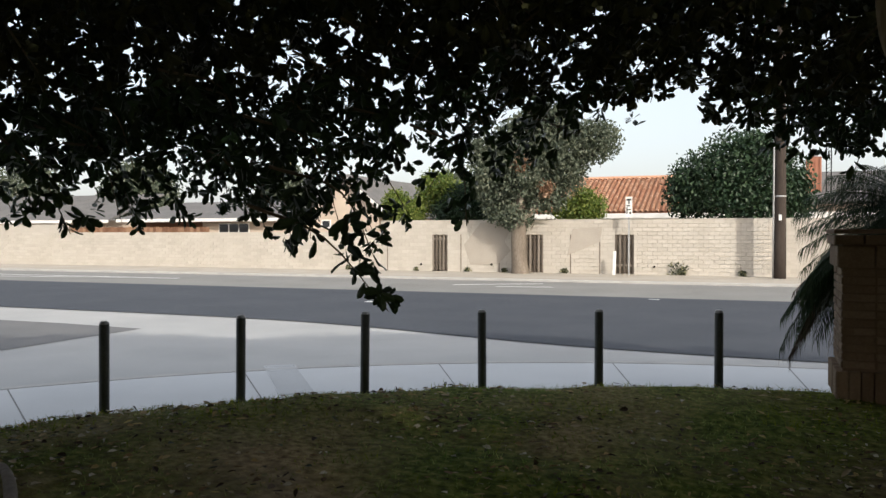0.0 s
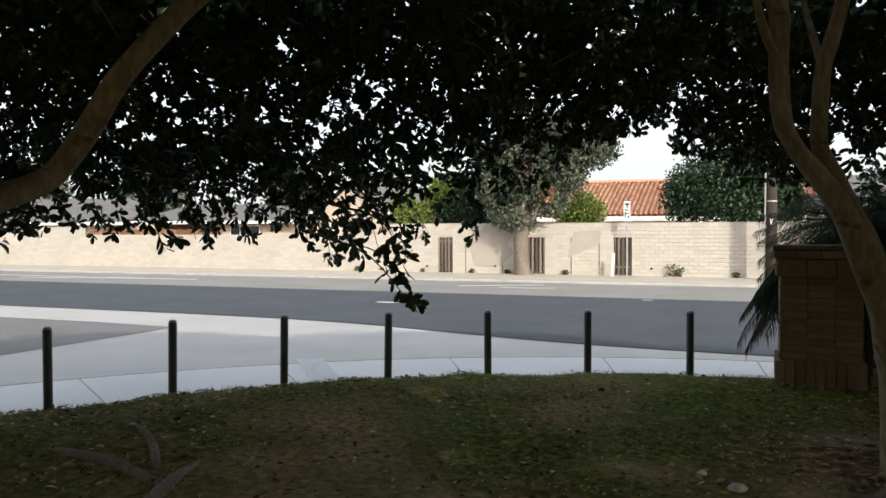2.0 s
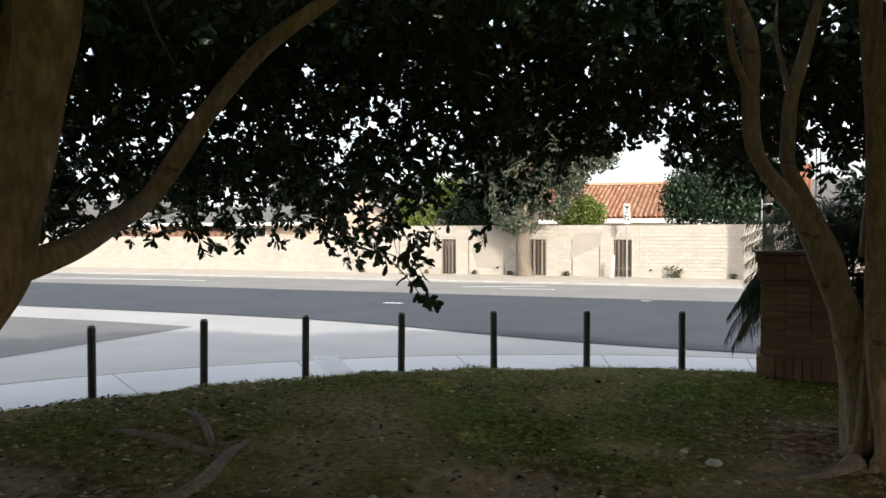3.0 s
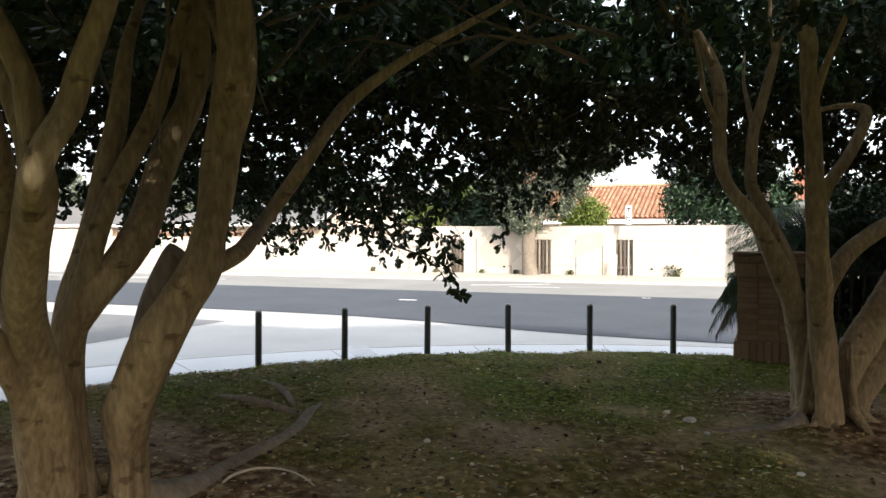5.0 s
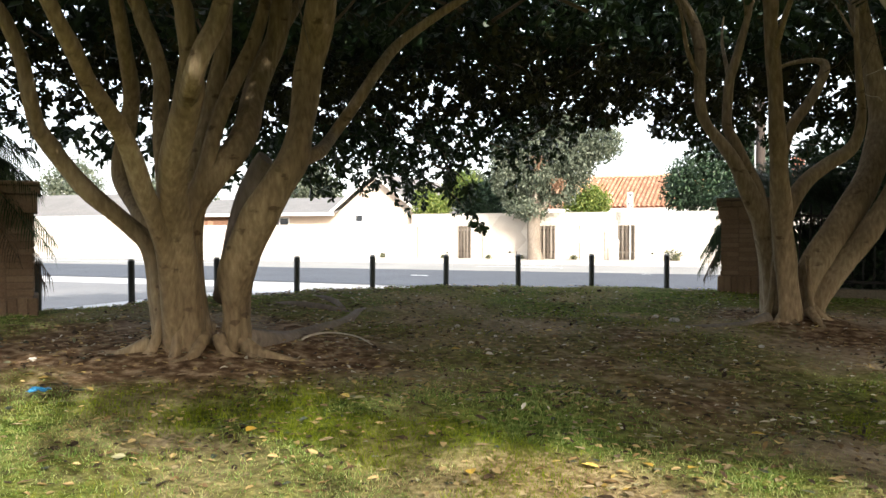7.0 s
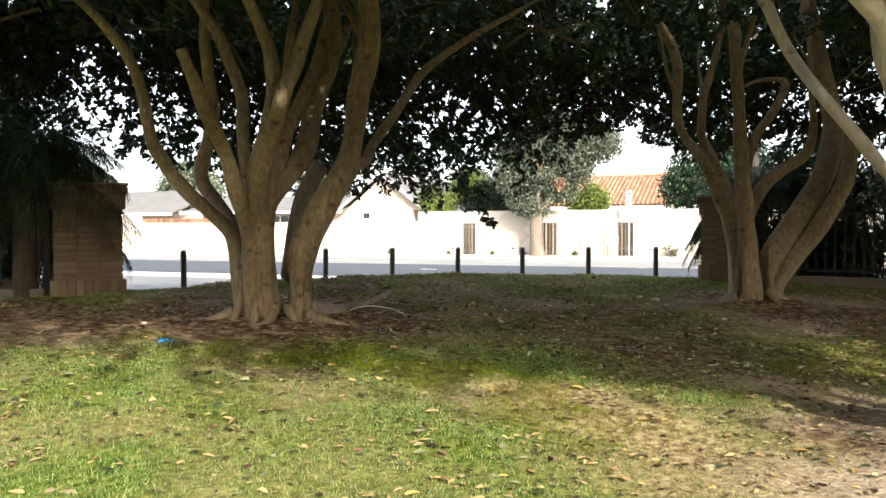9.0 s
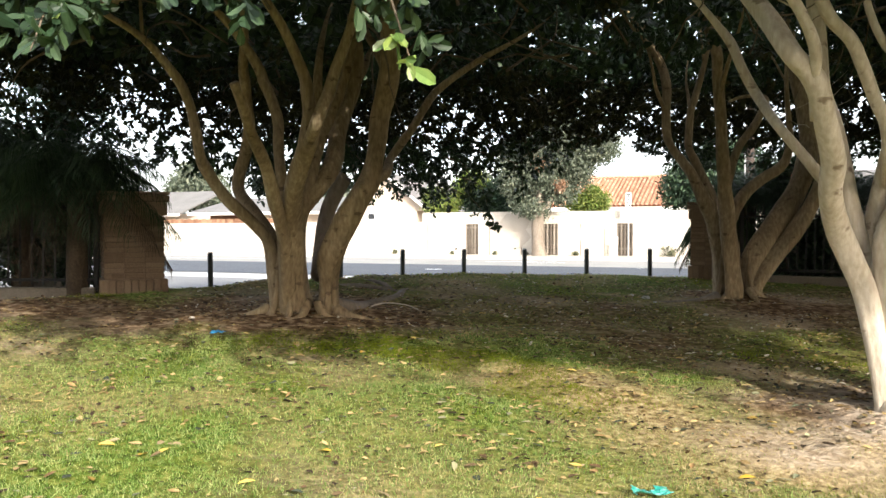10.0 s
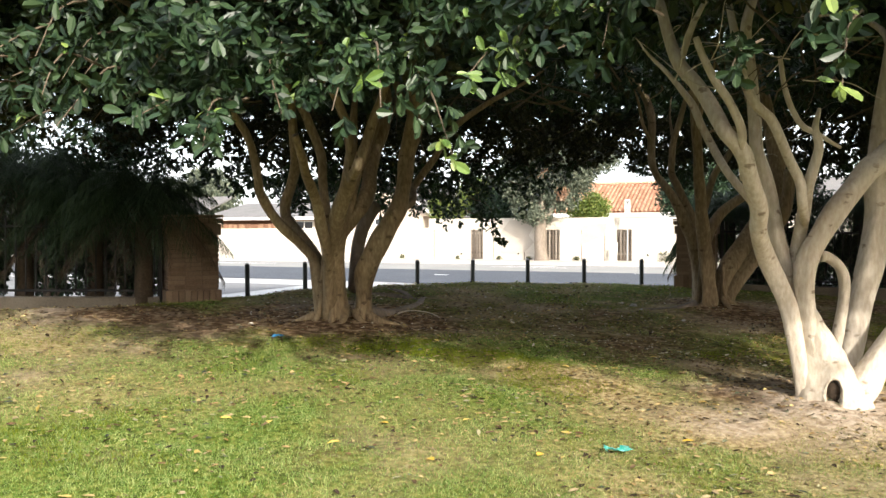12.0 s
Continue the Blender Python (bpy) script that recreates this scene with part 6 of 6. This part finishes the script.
for sx, sy in ((-0.11, -0.11), (0.11, -0.11), (0.11, 0.11), (-0.11, 0.11)):
    part("upright", boxed(sx - 0.02, sx + 0.02, sy - 0.02, sy + 0.02, -0.9, 2.0), M_IRON, mast)
for i in range(12):
    part("brace", tube("brace", [(-0.11, -0.11, -0.3 + i * 0.19, 0.012), (0.11, -0.11, -0.14 + i * 0.19, 0.012)], 5, 2), M_IRON, mast)
part("brace", boxed(-0.13, 0.13, -0.13, 0.13, -1.2, -0.86), M_METAL, mast)

# brown board fence that tops the low wall
board_fence = thing("board_fence", pose(-37.0, 37.2, 0), "brown board fence standing behind the low block wall", "fence")
for i in range(46):
    part("board", boxed(i * 0.21, i * 0.21 + 0.2, 0, 0.025, 0.0, 2.05 + 0.02 * (i % 3), 0.004), M_FENCE_WOOD, board_fence)
tagged(part("wall_back", boxed(-80, -37.2, 37.0, 37.2, -0.1, 2.25), M_BLOCK_REST), "pale plastered garden wall behind the low block wall", "wall", kind="structure")

# ---- pole, wires, sign, post ----
pole = thing("utility_pole", pose(0.92, 34.3, -0.01), "dark wooden utility pole with a pale conduit on its side", "utility pole")
part("shaft", tube("shaft", [(0, 0, -0.1, 0.23), (0, 0, 4, 0.20), (0, 0, 11, 0.15)], 14, 3, 0.01), M_POLE, pole)
part("conduit", tube("conduit", [(-0.24, -0.06, 0.0, 0.035), (-0.23, -0.06, 4, 0.035), (-0.2, -0.05, 9, 0.035)], 8, 2), M_METAL, pole, "pale grey conduit")
part("band", tube("band", [(0, 0, 3.08, 0.215), (0, 0, 3.14, 0.215)], 14, 1), M_METAL, pole)
part("tag", boxed(-0.06, 0.05, -0.245, -0.225, 2.2, 2.42, 0.004), M_PAINT, pole, "small yellowed tag")
part("crossarm", boxed(-0.06, 0.06, -1.3, 1.3, 9.6, 9.72, 0.01), M_POLE, pole)
for k, (z0, z1, y) in enumerate(((5.25, 7.6, 33.9), (5.55, 7.9, 34.2), (6.35, 8.4, 34.4), (6.7, 8.7, 34.0))):
    c = thing("overhead_cable", pose(0, 0, 0), "thin black overhead cable strung along the street", "cable", group="overhead cables")
    rows = []
    for u in np.linspace(0, 1, 9):
        x = -60 + 60.9 * u
        rows.append((x, y, z0 + (z1 - z0) * u ** 1.4 - 0.25 * math.sin(math.pi * u), 0.018))
    part("line", tube("line", rows, 5, 3), M_CABLE, c)

sign = thing("street_sign", pose(-4.80, 34.9, -0.006), "narrow white street sign with dark marks on a grey post", "sign")
part("post", boxed(-0.03, 0.03, -0.02, 0.02, -0.05, 3.20, 0.004), M_METAL, sign)
plate = part("plate", boxed(-0.135, 0.135, -0.035, -0.025, 2.36, 3.22, 0.006), M_WHITE, sign)
for x0, x1, z0, z1 in ((-0.10, 0.10, 3.06, 3.13), (-0.02, 0.03, 2.92, 3.06), (-0.09, 0.05, 2.82, 2.87), (-0.10, -0.05, 2.52, 2.78), (-0.05, 0.09, 2.66, 2.71), (0.02, 0.10, 2.50, 2.60)):
    part("bar", boxed(x0, x1, -0.039, -0.036, z0, z1), M_DARK, plate)
white_post = thing("marker_post", pose(-5.42, 34.95, -0.006, 0, 2, 0), "short leaning white wooden post beside the gate", "post")
part("stake", boxed(-0.06, 0.06, -0.05, 0.05, -0.05, 0.98, 0.012), M_WHITE, white_post)


def weed(x, y, h, seed):
    rng = np.random.default_rng(seed)
    p = np.stack([rng.normal(0, h * 0.3, 90), rng.normal(0, h * 0.2, 90), rng.uniform(0, h, 90)], 1)
    v, f = leaf_arrays(p, rng.normal(size=p.shape) + np.array([0, 0, 0.8]), rng.normal(size=p.shape), np.full(90, 0.11))
    ob = part("weed", quads_mesh("weed", v, f), M_LITTER_GREY)
    ob.location = (x, y, -0.02)
    tagged(ob, "dry scrubby weed at the foot of the wall", "weed", kind="stuff")


for k, (x, h) in enumerate(((-3.0, 0.5), (-2.7, 0.35), (-0.4, 0.2), (-7.6, 0.18), (-10.3, 0.15), (-14.5, 0.12), (-18, 0.2), (-12.0, 0.15))):
    weed(x, WY - 0.12, h, 70 + k)
for k, (x, z) in enumerate(((-10.9, 0.34), (-3.85, 0.33), (-14.3, 0.30))):
    pipe = part("drain_pipe", tube("drain_pipe", [(0, 0.06, 0, 0.045), (0, -0.04, -0.01, 0.045), (0, -0.06, -0.03, 0.045)], 10, 3), M_IRON)
    pipe.location = (x, WY, z)
    tagged(pipe, "short black drain pipe poking from the wall", "pipe", group="drain pipes in the wall")


# ---- on the lawn: grass, litter ----
def build_grass():
    rng = np.random.default_rng(21)
    n = 860000
    x, y = rng.uniform(-9, 8, n), rng.uniform(-6.2, 10.2, n)
    x[: n // 2], y[: n // 2] = rng.uniform(-6, 5, n // 2), rng.uniform(-5.6, 1.5, n // 2)
    ins = inside(x, y)
    b, s = bare(x, y), straw(x, y)
    near = np.clip(1.15 - (y + 6) / 14, 0.35, 1)
    keep = (ins > 0.02) & (rng.uniform(0, 1, n) > b * 1.15) & (rng.uniform(0, 1, n) < near)
    x, y, s, b = x[keep], y[keep], s[keep], b[keep]
    z = lawn_height(x, y)
    dry = rng.uniform(0, 1, len(x)) < s * 0.85
    lu = rng.uniform(0, 1, len(x)) < lush(x, y)
    dry &= ~lu
    h = np.where(lu, 1.7, 1.0) * rng.uniform(0.012, 0.034, len(x)) * (0.65 + 0.8 * value_noise(x, y, 0.22, 41)) * (1 - 0.4 * s) * (1 - 0.3 * b)
    a = rng.uniform(0, 2 * math.pi, len(x))
    w = rng.uniform(0.0013, 0.0028, len(x)) * np.where(y > 2.0, 1.5, 1.0)
    lean = rng.normal(0, 0.55, (len(x), 2)) * h[:, None]
    base = np.stack([x, y, z - 0.004], 1)
    sd = np.stack([np.cos(a) * w, np.sin(a) * w, np.zeros_like(a)], 1)
    tip = base + np.stack([lean[:, 0], lean[:, 1], h], 1)
    for name, m, mat, label in (("grass", ~dry & ~lu, M_BLADE, "short green mown grass"), ("lush_grass", lu, M_LUSH, "thicker dark green tufts of grass"), ("dry_grass", dry, M_DRY_BLADE, "short straw-coloured dry grass")):
        v = np.stack([base[m] - sd[m], base[m] + sd[m], tip[m]], 1).reshape(-1, 3)
        f = np.arange(len(v)).reshape(-1, 3)
        tagged(part(name, quads_mesh(name, v, f), mat), label, "grass", kind="stuff")


build_grass()


# a dry leaf, its edges curled up
LEAF_CURL = np.array([(0.0, 0.0, 0.0), (0.24, 0.35, 0.14), (0.26, 0.72, 0.16), (0.0, 1.0, 0.05), (-0.26, 0.72, 0.18), (-0.24, 0.35, 0.12)])


LEAF_BROAD = np.array([(0.0, 0.0, 0.02), (0.13, 0.22, 0.04), (0.23, 0.50, 0.06), (0.17, 0.80, 0.05), (0.0, 1.0, 0.0), (-0.17, 0.80, 0.07), (-0.23, 0.50, 0.06), (-0.13, 0.22, 0.04)])


def build_litter():
    rng = np.random.default_rng(31)
    n = 70000
    x, y = rng.uniform(-8, 7, n), rng.uniform(-6, 9.5, n)
    heap = value_noise(x, y, 0.8, 16) * 0.7 + value_noise(x, y, 0.25, 17) * 0.3
    band = 0.42 * np.exp(-(((x - 1.6) / 2.6) ** 2 + ((y - 0.6) / 1.9) ** 2)) + 0.16 * np.exp(-((y - 3.0) / 2.5) ** 2) + 0.14 * np.exp(-(((x + 4.5) / 2.0) ** 2 + ((y - 0.2) / 0.9) ** 2))
    keep = (inside(x, y) > 0.2) & (heap + band - 0.10 * np.clip((-1.2 - y) / 1.5, 0, 1) > rng.uniform(0.30, 1.15, n))
    x, y = x[keep], y[keep]
    p = np.stack([x, y, lawn_height(x, y) + rng.uniform(0.004, 0.016, len(x))], 1)
    along = rng.normal(size=p.shape) * np.array([1, 1, 0.14])
    up = np.array([0, 0, 1.0]) + rng.normal(size=p.shape) * 0.28
    size = rng.uniform(0.02, 0.072, len(p)) * rng.uniform(0.5, 1.0, len(p))
    pick = rng.uniform(0, 1, len(p))
    olive, pale = pick < 0.14, (pick > 0.86) & (y > 0.3)
    for name, m, mat, label in (("leaf_litter", ~olive & ~pale, M_LITTER, "scattered brown and tan fallen leaves"), ("olive_leaf_litter", olive, M_LITTER_GREY, "scattered olive-grey fallen leaves"), ("pale_leaf_litter", pale, M_LITTER_PALE, "pale dry leaf undersides, painted as lit flecks on shaded ground")):
        v, f = leaf_arrays(p[m], along[m], up[m], size[m], LEAF_CURL)
        tagged(part(name, quads_mesh(name, v, f), mat), label, "fallen leaves", kind="stuff")
    # large flat leaves
    n = 15500
    x, y = rng.uniform(-6.5, 5.5, n), rng.uniform(-5.5, 7.5, n)
    keep = (inside(x, y) > 0.3) & (value_noise(x, y, 0.7, 18) + 0.35 * np.exp(-(((x - 2.0) / 2.2) ** 2 + ((y + 0.3) / 1.8) ** 2)) - 0.12 * (y < -2.2) > rng.uniform(0.25, 1.05, n))
    x, y = x[keep], y[keep]
    p = np.stack([x, y, lawn_height(x, y) + rng.uniform(0.004, 0.02, len(x))], 1)
    along = rng.normal(size=p.shape) * np.array([1, 1, 0.07])
    up = np.array([0, 0, 1.0]) + rng.normal(size=p.shape) * 0.17
    size = rng.uniform(0.035, 0.085, len(p))
    pick = rng.uniform(0, 1, len(p))
    for name, m, mat, label in (("tan_leaf_litter", pick < 0.34, M_LITTER_TAN, "large tan fallen leaves lying on the grass"), ("brown_leaf_litter", (pick >= 0.34) & (pick < 0.74), M_LITTER, "large brown curled fallen leaves"), ("green_leaf_litter", (pick >= 0.74) & (pick < 0.915), M_LITTER_GREY, "large olive-green fallen leaves"), ("yellow_leaf_litter", pick >= 0.915, M_LITTER_YELLOW, "dull yellow fallen leaves scattered on the grass")):
        v, f = leaf_arrays(p[m], along[m], up[m], size[m], LEAF_BROAD)
        tagged(part(name, quads_mesh(name, v, f), mat), label, "fallen leaves", kind="stuff")
    # single yellow leaves
    spots = [(-0.91, -0.65), (-0.83, 0.26), (-0.73, 1.87), (0.24, -0.56), (0.68, -0.28), (1.14, -0.08), (0.99, -0.18), (1.47, 0.64), (1.53, 0.52), (-0.4, 3.09), (-1.07, -3.22), (-0.76, -3.26), (0.04, -2.74), (0.54, -2.37), (2.13, -0.99), (2.01, -2.14), (1.21, -2.96), (0.67, -3.38), (-0.05, -3.28), (-0.69, -3.12)]
    for k, (x, y) in enumerate(spots):
        bm = bmesh.new()
        pts = [(0, 0, 0.004), (0.028, 0.03, 0.016), (0.036, 0.065, 0.02), (0.02, 0.10, 0.012), (0, 0.118, 0.002), (-0.02, 0.10, 0.012), (-0.036, 0.065, 0.02), (-0.028, 0.03, 0.016)]
        vs = [bm.verts.new(q) for q in pts]
        mid = [bm.verts.new((0, 0.05, 0.006)), bm.verts.new((0, 0.09, 0.004))]
        for q in ((0, 1, 2), (0, 7, 6)):
            bm.faces.new([vs[i] for i in q[:2]] + [vs[q[2]], mid[0]])
        bm.faces.new((mid[0], vs[2], vs[3], mid[1]))
        bm.faces.new((mid[0], mid[1], vs[5], vs[6]))
        bm.faces.new((mid[1], vs[3], vs[4]))
        bm.faces.new((mid[1], vs[4], vs[5]))
        bmesh.ops.scale(bm, verts=bm.verts, vec=(0.72, 0.72, 0.55))
        ob = part("fallen_leaf", bm, M_YELLOW)
        ob.matrix_basis = pose(x, y, float(lawn_height(x, y)) + 0.02, 8 * math.sin(k), 10 * math.cos(2 * k), 67 * k)
        tagged(ob, "bright yellow fallen leaf lying on the grass", "fallen leaf", group="yellow fallen leaves")


build_litter()


def crumpled(name, x, y, w, d, h, mat, label, seed):
    rng = np.random.default_rng(seed)
    n = 10
    gx, gy = np.meshgrid(np.linspace(-w / 2, w / 2, n), np.linspace(-d / 2, d / 2, 6))
    gz = h * value_noise(gx, gy, w / 4, seed) + 0.005
    verts = np.stack([gx + rng.normal(0, w * 0.05, gx.shape), gy + rng.normal(0, d * 0.12, gy.shape) * 1.0, gz], -1).reshape(-1, 3)
    i = np.arange(gx.size).reshape(gx.shape)
    faces = np.stack([i[:-1, :-1], i[:-1, 1:], i[1:, 1:], i[1:, :-1]], -1).reshape(-1, 4)
    me = quads_mesh(name, verts, faces)
    ob = part(name, me, mat)
    sol = ob.modifiers.new("thickness", "SOLIDIFY")
    sol.thickness = 0.002
    ob.matrix_basis = pose(x, y, float(lawn_height(x, y)) + 0.02, 0, 0, 17 + seed)
    tagged(ob, label, "litter")


crumpled("plastic_scrap", -2.35, -0.60, 0.13, 0.06, 0.05, M_BLUE, "crumpled blue plastic scrap lying on bare earth", 2)
crumpled("foil_wrapper", 1.64, -2.57, 0.16, 0.06, 0.035, M_TEAL, "crumpled teal foil wrapper lying on the grass", 3)


def stone(x, y, r, seed):
    rng = np.random.default_rng(seed)
    bm = bmesh.new()
    bmesh.ops.create_icosphere(bm, subdivisions=2, radius=r)
    for v in bm.verts:
        v.co *= 1 + rng.uniform(-0.14, 0.14)
        v.co.z *= 0.55
    ob = part("stone", bm, M_MORTAR if seed % 2 else M_CURB)
    ob.location = (x, y, float(lawn_height(x, y)) + r * 0.25)
    tagged(ob, "small pale stone lying on bare earth", "stone", group="loose stones")


for k, (x, y, r) in enumerate(((0.56, 4.58, 0.055), (0.35, 4.75, 0.03), (0.72, 4.3, 0.025), (-1.2, 3.0, 0.03), (1.4, 3.6, 0.03), (-3.2, 0.1, 0.03))):
    stone(x, y, r, k)
